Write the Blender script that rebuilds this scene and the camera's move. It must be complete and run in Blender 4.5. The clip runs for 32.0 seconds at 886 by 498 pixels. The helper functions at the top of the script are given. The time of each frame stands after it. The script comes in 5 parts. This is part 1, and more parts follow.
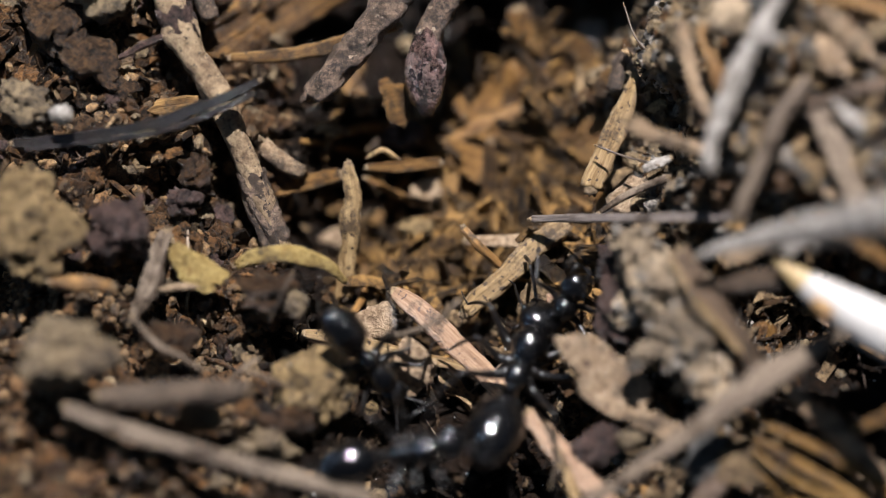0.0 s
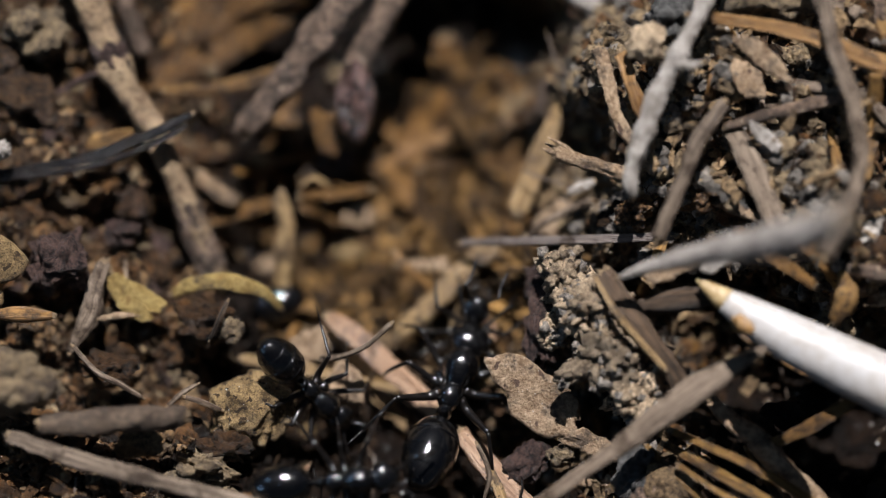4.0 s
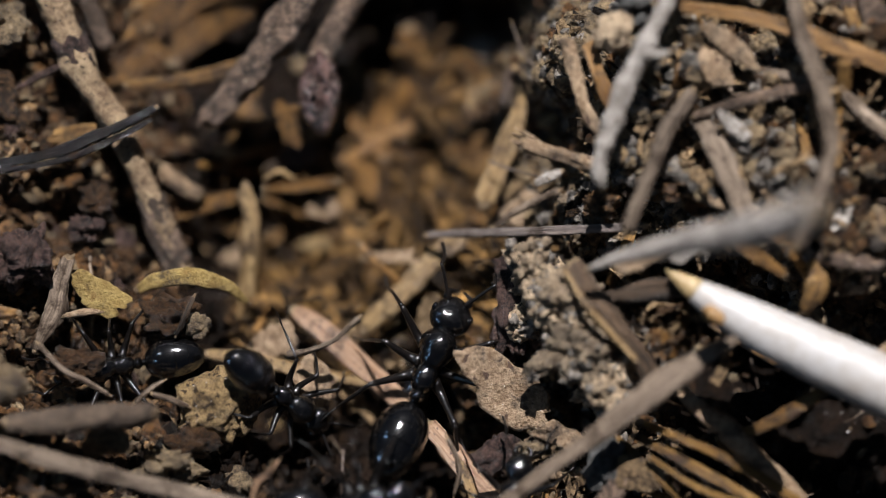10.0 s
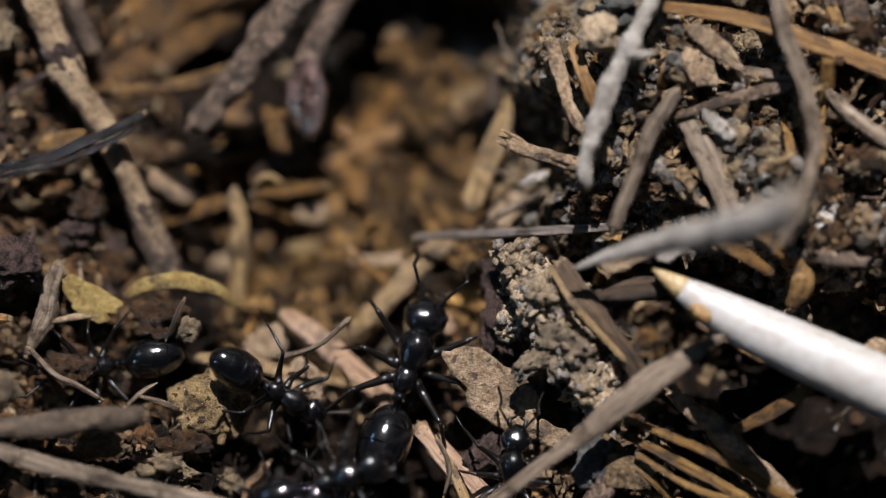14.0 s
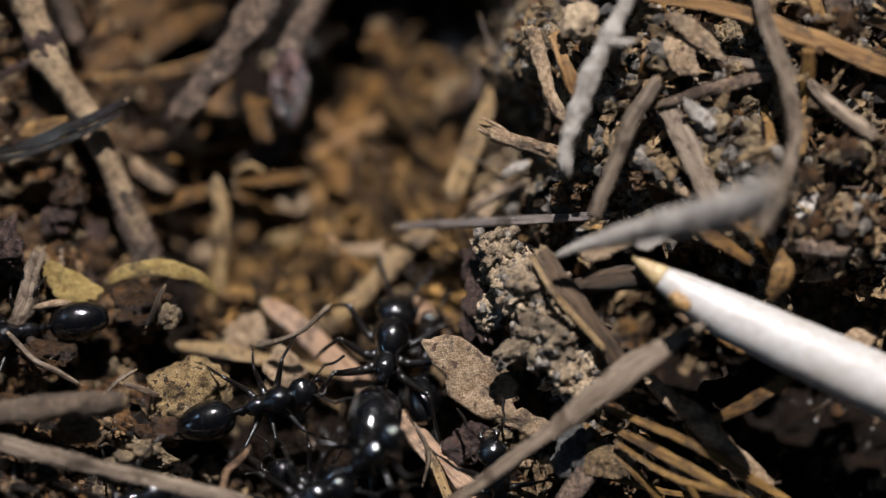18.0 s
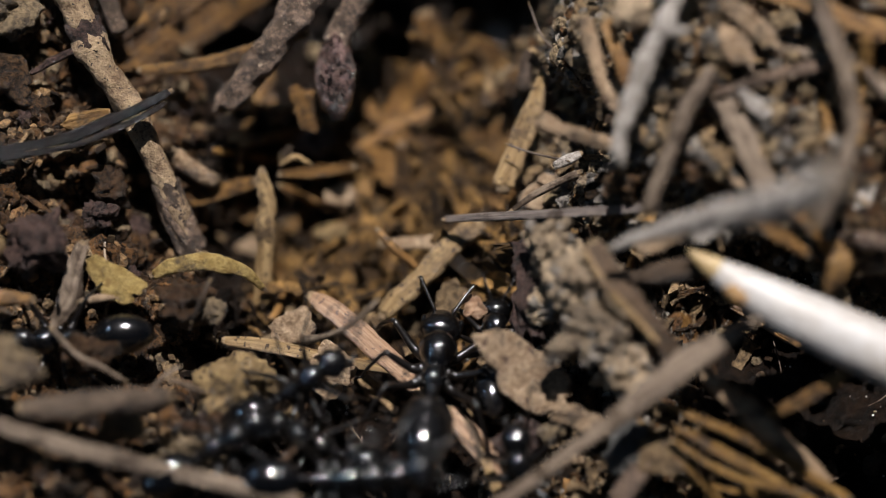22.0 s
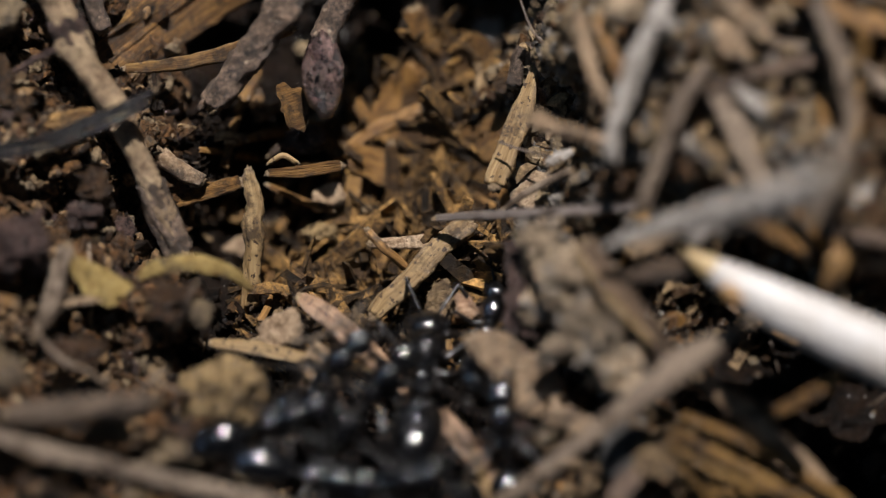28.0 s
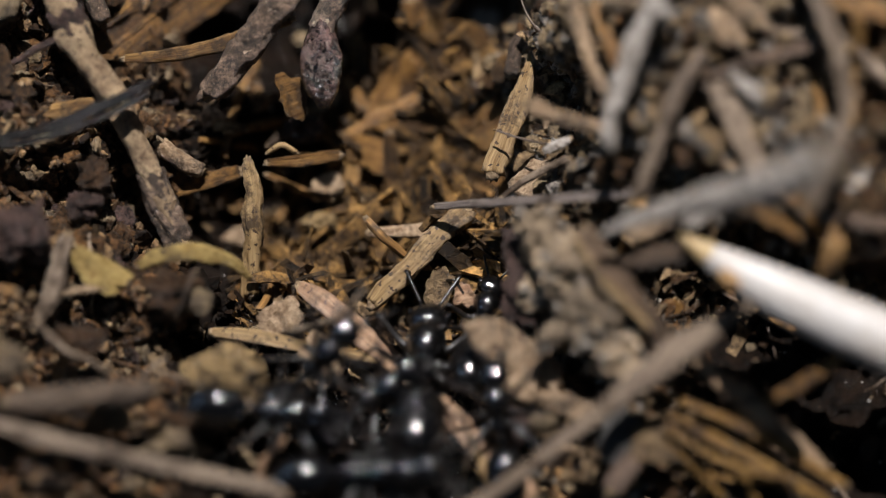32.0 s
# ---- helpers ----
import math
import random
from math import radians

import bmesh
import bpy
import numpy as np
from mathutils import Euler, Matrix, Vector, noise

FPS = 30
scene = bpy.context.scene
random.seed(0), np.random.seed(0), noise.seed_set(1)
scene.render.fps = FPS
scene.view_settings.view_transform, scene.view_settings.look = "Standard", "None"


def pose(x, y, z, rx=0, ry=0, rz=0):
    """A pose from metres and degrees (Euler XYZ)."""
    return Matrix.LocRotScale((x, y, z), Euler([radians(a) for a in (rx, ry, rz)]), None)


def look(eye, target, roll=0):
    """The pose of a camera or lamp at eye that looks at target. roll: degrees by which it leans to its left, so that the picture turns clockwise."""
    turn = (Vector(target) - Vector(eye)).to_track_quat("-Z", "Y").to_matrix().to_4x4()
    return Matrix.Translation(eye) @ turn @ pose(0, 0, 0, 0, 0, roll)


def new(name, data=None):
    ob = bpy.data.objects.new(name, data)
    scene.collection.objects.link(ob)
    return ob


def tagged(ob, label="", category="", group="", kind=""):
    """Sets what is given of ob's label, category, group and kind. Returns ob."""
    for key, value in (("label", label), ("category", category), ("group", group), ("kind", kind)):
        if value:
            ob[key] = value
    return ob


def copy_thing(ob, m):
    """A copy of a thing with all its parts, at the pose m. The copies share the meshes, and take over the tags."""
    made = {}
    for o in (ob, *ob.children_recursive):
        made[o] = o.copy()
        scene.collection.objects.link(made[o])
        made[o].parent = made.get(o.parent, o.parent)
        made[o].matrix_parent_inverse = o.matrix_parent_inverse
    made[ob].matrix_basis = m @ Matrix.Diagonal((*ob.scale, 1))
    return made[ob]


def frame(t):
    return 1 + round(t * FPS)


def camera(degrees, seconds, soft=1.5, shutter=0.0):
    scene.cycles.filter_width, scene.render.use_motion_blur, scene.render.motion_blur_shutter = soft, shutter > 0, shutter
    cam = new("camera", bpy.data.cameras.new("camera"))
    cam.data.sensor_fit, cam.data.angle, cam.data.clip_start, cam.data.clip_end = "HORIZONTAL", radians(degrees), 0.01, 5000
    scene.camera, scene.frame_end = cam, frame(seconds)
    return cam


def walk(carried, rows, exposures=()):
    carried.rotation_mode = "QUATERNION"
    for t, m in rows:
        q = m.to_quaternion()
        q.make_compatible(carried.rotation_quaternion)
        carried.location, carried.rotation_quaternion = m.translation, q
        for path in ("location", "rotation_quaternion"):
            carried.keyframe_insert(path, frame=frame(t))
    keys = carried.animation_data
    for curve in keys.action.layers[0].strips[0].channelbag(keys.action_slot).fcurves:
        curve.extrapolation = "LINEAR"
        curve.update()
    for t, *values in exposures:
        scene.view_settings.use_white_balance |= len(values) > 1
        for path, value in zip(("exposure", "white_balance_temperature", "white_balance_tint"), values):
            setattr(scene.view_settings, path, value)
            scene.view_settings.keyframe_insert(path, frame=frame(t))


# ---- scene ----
cam = camera(14, 32.0, soft=1.0)
cam.data.dof.use_dof = True                    # a close-up lens, held at one focus
cam.data.dof.focus_distance = 0.1262
cam.data.dof.aperture_fstop = 13.5
PATH = [
    (0, pose(-0.00060, -0.04587, 0.11514, 21.537, 0.434, 2.192)),
    (0.5, pose(0.00039, -0.04607, 0.11658, 21.587, 0.511, 1.923)),
    (1, pose(0.00022, -0.04563, 0.11627, 21.526, 0.254, 1.450)),
    (1.5, pose(0.00072, -0.04560, 0.11596, 21.680, 0.456, 1.077)),
    (2, pose(0.00047, -0.04579, 0.11601, 21.644, 0.230, 0.782)),
    (2.5, pose(0.00050, -0.04826, 0.11905, 22.018, 0.298, 1.251)),
    (3, pose(-0.00004, -0.04779, 0.11853, 22.042, 0.105, 1.095)),
    (3.5, pose(0.00081, -0.04723, 0.11808, 21.918, 0.375, 1.053)),
    (5.5, pose(0.00029, -0.04612, 0.11993, 21.637, -0.011, 0.414)),
    (6, pose(0.00040, -0.04624, 0.11975, 21.694, -0.101, 0.155)),
    (6.5, pose(0.00053, -0.04628, 0.11972, 21.797, -0.063, 0.181)),
    (7, pose(0.00069, -0.04642, 0.11975, 21.692, -0.335, 0.505)),
    (7.5, pose(0.00023, -0.04628, 0.11867, 21.492, -0.130, 0.277)),
    (8, pose(0.00005, -0.04657, 0.11827, 21.440, -0.221, 0.047)),
    (8.5, pose(0.00016, -0.04682, 0.11782, 21.448, -0.268, -0.222)),
    (9, pose(0.00003, -0.04618, 0.11781, 21.439, -0.349, 0.184)),
    (9.5, pose(0.00003, -0.04589, 0.11767, 21.426, -0.266, 0.240)),
    (10, pose(-0.00042, -0.04575, 0.11783, 21.310, -0.391, 0.043)),
    (10.5, pose(-0.00016, -0.04626, 0.11792, 21.445, -0.389, 0.054)),
    (11, pose(-0.00002, -0.04602, 0.11760, 21.362, -0.261, -0.044)),
    (11.5, pose(-0.00014, -0.04613, 0.11780, 21.442, -0.219, -0.102)),
    (12, pose(-0.00004, -0.04641, 0.11766, 21.558, -0.214, -0.230)),
    (12.5, pose(-0.00064, -0.04617, 0.11840, 21.537, -0.257, -0.249)),
    (13, pose(0.00004, -0.04676, 0.11880, 21.620, -0.250, -0.358)),
    (13.5, pose(-0.00010, -0.04649, 0.11873, 21.543, -0.240, -0.448)),
    (14, pose(-0.00011, -0.04672, 0.11831, 21.666, -0.222, -0.522)),
    (14.5, pose(-0.00006, -0.04611, 0.11769, 21.433, -0.192, -0.461)),
    (16.5, pose(0.00064, -0.04896, 0.11872, 22.441, -0.276, 0.141)),
    (17, pose(0.00050, -0.04868, 0.11840, 22.492, -0.211, 0.043)),
    (17.5, pose(0.00052, -0.04856, 0.11898, 22.361, -0.276, -0.143)),
    (18, pose(0.00086, -0.04866, 0.11757, 22.418, -0.230, -0.143)),
    (18.5, pose(-0.00007, -0.04945, 0.11920, 22.589, -0.544, -0.279)),
    (19, pose(0.00046, -0.04940, 0.11777, 22.549, -0.372, -0.481)),
    (19.5, pose(0.00004, -0.04946, 0.11789, 22.662, -0.194, -0.379)),
    (20, pose(-0.00004, -0.04803, 0.11496, 22.364, 0.343, -0.527)),
    (20.5, pose(0.00003, -0.04763, 0.11379, 22.307, 0.315, -0.603)),
    (21, pose(-0.00004, -0.04834, 0.11592, 22.383, 0.151, -0.447)),
    (21.5, pose(-0.00059, -0.04820, 0.11660, 22.401, -0.111, -0.214)),
    (22, pose(-0.00038, -0.04776, 0.11548, 22.291, 0.031, -0.185)),
    (22.5, pose(-0.00020, -0.04784, 0.11503, 22.392, 0.200, -0.192)),
    (23, pose(-0.00040, -0.04717, 0.11420, 22.226, 0.115, -0.297)),
    (23.5, pose(-0.00034, -0.04736, 0.11457, 22.216, 0.124, -0.367)),
    (24, pose(-0.00004, -0.04739, 0.11403, 22.297, 0.134, -0.366)),
    (24.5, pose(-0.00001, -0.04740, 0.11426, 22.268, 0.247, -0.529)),
    (25, pose(-0.00009, -0.04746, 0.11401, 22.230, 0.210, -0.575)),
    (25.5, pose(-0.00002, -0.04745, 0.11399, 22.284, 0.291, -0.627)),
    (27.5, pose(0.00022, -0.04752, 0.11402, 22.287, 0.296, -0.702)),
    (28, pose(-0.00006, -0.04662, 0.11354, 22.137, 0.150, -0.490)),
    (28.5, pose(-0.00068, -0.04699, 0.11438, 22.296, 0.123, -0.180)),
    (29, pose(-0.00094, -0.04732, 0.11511, 22.387, 0.087, -0.056)),
    (29.5, pose(-0.00078, -0.04766, 0.11496, 22.450, 0.127, -0.184)),
    (30, pose(-0.00062, -0.04739, 0.11472, 22.290, 0.204, -0.291)),
    (30.5, pose(-0.00048, -0.04751, 0.11477, 22.251, 0.143, -0.429)),
    (31, pose(-0.00026, -0.04745, 0.11425, 22.294, 0.189, -0.506)),
    (31.5, pose(-0.00039, -0.04722, 0.11423, 22.267, 0.244, -0.557)),
    (32, pose(-0.00008, -0.04753, 0.11385, 22.279, 0.212, -0.717)),
]
EXPOSURES = [(0, 1.08, 6200, 10), (1, 1.04, 6200, 10), (2, 0.84, 6220, 10), (3.2, 0.71, 6230, 10), (8, 0.67, 6250, 10), (16, 0.65, 6300, 10), (19, 0.63, 6400, 10), (21, 0.56, 6480, 10), (32, 0.56, 6480, 10)]
walk(cam, PATH, EXPOSURES)

# ---- world and light ----
sun_dir = Vector((0.02, 0.36, 0.93)).normalized()          # towards the sun
world = bpy.data.worlds.new("sky")
scene.world = world
world.use_nodes = True
wn = world.node_tree
sky = wn.nodes.new("ShaderNodeTexSky")
sky.sky_type, sky.sun_disc = "NISHITA", False
sky.sun_elevation = math.asin(sun_dir.z)
sky.sun_rotation = math.atan2(sun_dir.x, sun_dir.y)
wn.links.new(sky.outputs[0], wn.nodes["Background"].inputs[0])
wn.nodes["Background"].inputs[1].default_value = 0.005
lamp = bpy.data.lights.new("sun", "SUN")
lamp.energy, lamp.angle, lamp.color = 5.0, radians(0.6), (1.0, 0.955, 0.945)
sun = new("sun", lamp)
sun.matrix_world = look(sun_dir * 2, (0, 0, 0))
for spot in ((-0.224, 0.072, 0.251), (-0.284, -0.118, 0.160)):      # the two small cool lamps that glint in the ants' backs
    bulb = bpy.data.lights.new("cool_lamp", "AREA")
    bulb.shape, bulb.size, bulb.energy, bulb.color = "DISK", 0.03, 0.035, (0.42, 0.68, 1.0)
    new("cool_lamp", bulb).matrix_world = look(spot, (0, 0, 0))

# ---- materials ----
MM = 0.001


def material(name, dark, light, scale=2.0, rough=0.75, spots=None, spot_scale=3.0, spot_at=0.62, bump=0.4, stretch=(1, 1, 1),
             gloss=0.5, vary=0.25, grain=5.5, fibre=False, tone=0.6, dirt=0.5, island=False, damp=0.1, film=0.16):
    """Two-scale mottled surface; scales are per millimetre."""
    m = bpy.data.materials.new(name)
    m.use_nodes = True
    nt = m.node_tree
    bsdf = nt.nodes["Principled BSDF"]
    tc = nt.nodes.new("ShaderNodeTexCoord")
    mp = nt.nodes.new("ShaderNodeMapping")
    mp.inputs["Scale"].default_value = (0.13, 2.0, 1.0) if fibre else [1000 * s for s in stretch]
    nt.links.new(tc.outputs["UV" if fibre else "Object"], mp.inputs["Vector"])
    info = nt.nodes.new("ShaderNodeObjectInfo")
    shift = nt.nodes.new("ShaderNodeVectorMath")
    shift.operation = "MULTIPLY_ADD"
    shift.inputs[1].default_value = (37, 53, 71)
    nt.links.new(info.outputs["Random"], shift.inputs[0])
    nt.links.new(mp.outputs[0], shift.inputs[2])

    def noise_node(s, detail, roughness=0.6):
        n = nt.nodes.new("ShaderNodeTexNoise")
        n.inputs["Scale"].default_value, n.inputs["Detail"].default_value = s, detail
        n.inputs["Roughness"].default_value = roughness
        nt.links.new(shift.outputs[0], n.inputs["Vector"])
        return n

    dark, light = [c * tone for c in dark], [c * tone for c in light]
    geo = nt.nodes.new("ShaderNodeNewGeometry")
    chance = geo.outputs["Random Per Island"] if island else info.outputs["Random"]
    big, fine = noise_node(scale, 5), noise_node(grain, 4, 0.7)
    ramp = nt.nodes.new("ShaderNodeValToRGB")
    ramp.color_ramp.elements[0].position, ramp.color_ramp.elements[1].position = 0.41, 0.62
    ramp.color_ramp.elements[0].color, ramp.color_ramp.elements[1].color = (*dark, 1), (*light, 1)
    mixf = nt.nodes.new("ShaderNodeMath")
    mixf.operation = "MULTIPLY_ADD"
    mixf.inputs[1].default_value = 0.55
    nt.links.new(fine.outputs["Fac"], mixf.inputs[0])
    sc = nt.nodes.new("ShaderNodeMath")
    sc.operation = "MULTIPLY"
    sc.inputs[1].default_value = 0.45
    nt.links.new(big.outputs["Fac"], sc.inputs[0])
    nt.links.new(sc.outputs[0], mixf.inputs[2])
    nt.links.new(mixf.outputs[0], ramp.inputs["Fac"])
    colour = ramp.outputs["Color"]
    if spots:
        sp = nt.nodes.new("ShaderNodeTexNoise")
        sp.inputs["Scale"].default_value, sp.inputs["Detail"].default_value = spot_scale * 1000, 2
        dots = nt.nodes.new("ShaderNodeVectorMath")
        dots.operation = "MULTIPLY_ADD"
        dots.inputs[1].default_value = (0.029, 0.061, 0.017)
        nt.links.new(info.outputs["Random"], dots.inputs[0])
        nt.links.new(tc.outputs["Object"], dots.inputs[2])
        nt.links.new(dots.outputs[0], sp.inputs["Vector"])
        edge = nt.nodes.new("ShaderNodeValToRGB")
        edge.color_ramp.elements[0].position, edge.color_ramp.elements[1].position = spot_at, spot_at + 0.04
        nt.links.new(sp.outputs["Fac"], edge.inputs["Fac"])
        mx = nt.nodes.new("ShaderNodeMix")
        mx.data_type = "RGBA"
        nt.links.new(edge.outputs["Color"], mx.inputs["Factor"])
        nt.links.new(colour, mx.inputs["A"])
        mx.inputs["B"].default_value = (*spots, 1)
        colour = mx.outputs["Result"]
    if dirt:
        soil = nt.nodes.new("ShaderNodeTexNoise")
        soil.inputs["Scale"].default_value, soil.inputs["Detail"].default_value, soil.inputs["Roughness"].default_value = 900.0, 7, 0.72
        away = nt.nodes.new("ShaderNodeVectorMath")
        away.operation = "MULTIPLY_ADD"
        away.inputs[1].default_value = (0.037, 0.053, 0.071)
        nt.links.new(info.outputs["Random"], away.inputs[0])
        nt.links.new(tc.outputs["Object"], away.inputs[2])
        nt.links.new(away.outputs[0], soil.inputs["Vector"])
        cover = nt.nodes.new("ShaderNodeMapRange")
        cover.inputs["From Min"].default_value, cover.inputs["From Max"].default_value = 0.66 - 0.22 * dirt, 0.78 - 0.22 * dirt
        cover.inputs["To Max"].default_value = 0.9
        nt.links.new(soil.outputs["Fac"], cover.inputs["Value"])
        grime = nt.nodes.new("ShaderNodeMix")
        grime.data_type = "RGBA"
        nt.links.new(cover.outputs["Result"], grime.inputs["Factor"])
        nt.links.new(colour, grime.inputs["A"])
        grime.inputs["B"].default_value = (0.028, 0.0155, 0.0075, 1)
        colour = grime.outputs["Result"]
    hsv = nt.nodes.new("ShaderNodeHueSaturation")
    val = nt.nodes.new("ShaderNodeMapRange")
    val.inputs["To Min"].default_value, val.inputs["To Max"].default_value = 1 - vary, 1 + vary
    nt.links.new(chance, val.inputs["Value"])
    nt.links.new(val.outputs["Result"], hsv.inputs["Value"])
    nt.links.new(colour, hsv.inputs["Color"])
    nt.links.new(hsv.outputs["Color"], bsdf.inputs["Base Color"])
    rr = nt.nodes.new("ShaderNodeMapRange")
    rr.inputs["To Min"].default_value, rr.inputs["To Max"].default_value = max(0.08, rough - 0.3 * rough), min(1.0, rough + 0.3 * rough)
    nt.links.new(fine.outputs["Fac"], rr.inputs["Value"])
    nt.links.new(rr.outputs["Result"], bsdf.inputs["Roughness"])
    bsdf.inputs["Specular IOR Level"].default_value = gloss
    bsdf.inputs["Coat Weight"].default_value, bsdf.inputs["Coat Roughness"].default_value = damp, film
    if bump:
        bp = nt.nodes.new("ShaderNodeBump")
        bp.inputs["Strength"].default_value, bp.inputs["Distance"].default_value = min(1.0, bump * 1.3), 0.00022
        pits = noise_node(grain * 2.6, 3, 0.65)
        deep = nt.nodes.new("ShaderNodeMath")
        deep.operation = "MULTIPLY_ADD"
        deep.inputs[1].default_value = 0.55
        nt.links.new(pits.outputs["Fac"], deep.inputs[0])
        nt.links.new(mixf.outputs[0], deep.inputs[2])
        nt.links.new(deep.outputs[0], bp.inputs["Height"])
        nt.links.new(bp.outputs["Normal"], bsdf.inputs["Normal"])
        nt.links.new(bp.outputs["Normal"], bsdf.inputs["Coat Normal"])
    return m


# near-black soil: the shade of gaps and hollows is put into its colour
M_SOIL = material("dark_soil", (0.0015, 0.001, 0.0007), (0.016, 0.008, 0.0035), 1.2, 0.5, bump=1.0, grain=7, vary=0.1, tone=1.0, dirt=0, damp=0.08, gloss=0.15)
M_CRUMB = material("brown_soil_crumb", (0.003, 0.0018, 0.001), (0.14, 0.068, 0.024), 1.6, 0.45, bump=1.0, vary=0.85, grain=9, tone=1.0, dirt=0.2, island=True, damp=0.5, gloss=0.3)
M_TANCRUMB = material("ochre_crumb", (0.07, 0.045, 0.022), (0.42, 0.30, 0.16), 1.6, 0.7, bump=0.9, vary=0.35, tone=0.7, dirt=0.6, damp=0.35, island=True)
M_PURPLE = material("purple_brown_clod", (0.005, 0.003, 0.0028), (0.115, 0.068, 0.055), 2.2, 0.5, bump=1.0, vary=0.25, tone=1.0, dirt=0.4, damp=0.5, gloss=0.3, grain=9)
M_STONE = material("sandy_stone", (0.10, 0.062, 0.026), (0.56, 0.385, 0.18), 2.2, 0.6, spots=(0.05, 0.030, 0.014), spot_scale=3.4, spot_at=0.60, bump=1.0, vary=0.12, grain=14, tone=0.9, dirt=0.45, gloss=0.3, damp=0.4)
M_BARK = material("pale_speckled_bark", (0.17, 0.10, 0.05), (0.60, 0.43, 0.25), 0.8, 0.6, spots=(0.03, 0.02, 0.016), spot_scale=7.5, spot_at=0.63, bump=0.8, vary=0.08, tone=0.75, dirt=0.38, damp=0.3)
M_GREYBARK = material("grey_brown_bark", (0.022, 0.013, 0.009), (0.30, 0.20, 0.135), 1.1, 0.6, spots=(0.40, 0.30, 0.21), spot_scale=3.5, spot_at=0.66, bump=1.0, vary=0.12, dirt=0.95, tone=1.0, damp=0.55, grain=7)
M_BUD = material("violet_grey_bud", (0.022, 0.012, 0.010), (0.17, 0.10, 0.085), 2.0, 0.25, spots=(0.012, 0.008, 0.007), spot_scale=2.4, spot_at=0.6, bump=0.9, vary=0.1, tone=1.0, dirt=0.4, damp=1.0)
M_DARKNEEDLE = material("charcoal_needle", (0.003, 0.0025, 0.0025), (0.034, 0.027, 0.025), 2.6, 0.25, bump=1.0, vary=0.15, fibre=True, tone=0.8, dirt=0.4, damp=0.8)
M_NEEDLE = material("tan_needle", (0.18, 0.08, 0.02), (0.58, 0.335, 0.11), 1.3, 0.6, spots=(0.10, 0.055, 0.025), spot_scale=2.2, spot_at=0.64, bump=0.5, vary=0.3, fibre=True, dirt=0.8, tone=0.52, gloss=0.3)
M_ORANGE = material("orange_brown_needle", (0.18, 0.08, 0.02), (0.62, 0.34, 0.11), 1.3, 0.5, bump=0.5, vary=0.15, fibre=True, dirt=0.7)
M_PINK = material("pinkish_needle", (0.32, 0.17, 0.09), (0.72, 0.47, 0.29), 1.5, 0.5, spots=(0.10, 0.06, 0.045), spot_scale=5.5, spot_at=0.63, bump=0.5, vary=0.1, fibre=True, dirt=0.7)
M_SPOTTED = material("golden_spotted_needle", (0.26, 0.15, 0.055), (0.64, 0.44, 0.21), 1.4, 0.5, spots=(0.05, 0.028, 0.015), spot_scale=5.0, spot_at=0.62, bump=0.5, vary=0.1, fibre=True, dirt=0.7)
M_YELLOW = material("yellow_dry_leaf", (0.34, 0.21, 0.045), (0.72, 0.52, 0.17), 1.5, 0.65, spots=(0.20, 0.12, 0.03), spot_scale=2.5, spot_at=0.64, bump=0.7, vary=0.1, tone=0.5, dirt=0.7)
# brown of dead leaves; on pit needles it also stands in for shade
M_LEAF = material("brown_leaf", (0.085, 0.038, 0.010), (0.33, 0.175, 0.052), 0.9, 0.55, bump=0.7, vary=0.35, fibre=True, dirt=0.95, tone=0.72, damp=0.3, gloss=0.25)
M_ROOT = material("pale_grey_root", (0.32, 0.275, 0.23), (0.76, 0.69, 0.615), 1.4, 0.8, bump=0.9, vary=0.1, tone=0.72, dirt=0.3, damp=0.0)
M_GREYNEEDLE = material("dark_grey_needle", (0.035, 0.027, 0.024), (0.26, 0.21, 0.18), 1.6, 0.5, bump=0.6, vary=0.1, fibre=True, dirt=0.7, tone=0.85, damp=0.3)
M_STICK = material("grey_brown_stick", (0.12, 0.082, 0.055), (0.52, 0.40, 0.29), 1.6, 0.7, bump=0.5, vary=0.2, fibre=True, dirt=0.75, gloss=0.3)
M_DARKWOOD = material("dark_wet_wood", (0.02, 0.013, 0.008), (0.18, 0.11, 0.06), 1.5, 0.6, bump=0.8, vary=0.2, fibre=True, tone=0.7)
M_FLAKE = material("pinkish_bark_flake", (0.2, 0.12, 0.06), (0.64, 0.46, 0.29), 1.8, 0.6, spots=(0.09, 0.05, 0.03), spot_scale=2.0, spot_at=0.66, bump=0.9, vary=0.15, dirt=0.7, damp=0.3, tone=0.8)
M_WHITE = material("cream_white_wood", (0.34, 0.30, 0.26), (0.44, 0.425, 0.41), 0.35, 0.45, bump=0.12, vary=0.02, grain=3, tone=1.0, dirt=0, damp=0.0)
M_WHITETIP = material("brown_stained_tip", (0.26, 0.16, 0.06), (0.5, 0.39, 0.21), 0.9, 0.5, bump=0.15, vary=0.02, tone=1.0, dirt=0, damp=0.0)
M_GREYCHIP = material("blue_grey_chip", (0.05, 0.048, 0.045), (0.24, 0.23, 0.21), 1.6, 0.6, bump=0.8, vary=0.15)
M_ANT = material("glossy_black_chitin", (0.0006, 0.0006, 0.0008), (0.0015, 0.0014, 0.0015), 3.0, 0.5, bump=0.05, vary=0.05, gloss=0.05, grain=5, tone=1.0, dirt=0, damp=1.0, film=0.10)
M_DULLANT = material("grained_black_chitin", (0.0006, 0.0006, 0.0008), (0.002, 0.0018, 0.0018), 3.0, 0.5, bump=0.14, vary=0.05, gloss=0.05, grain=3.5, tone=1.0, dirt=0, damp=1.0, film=0.11)
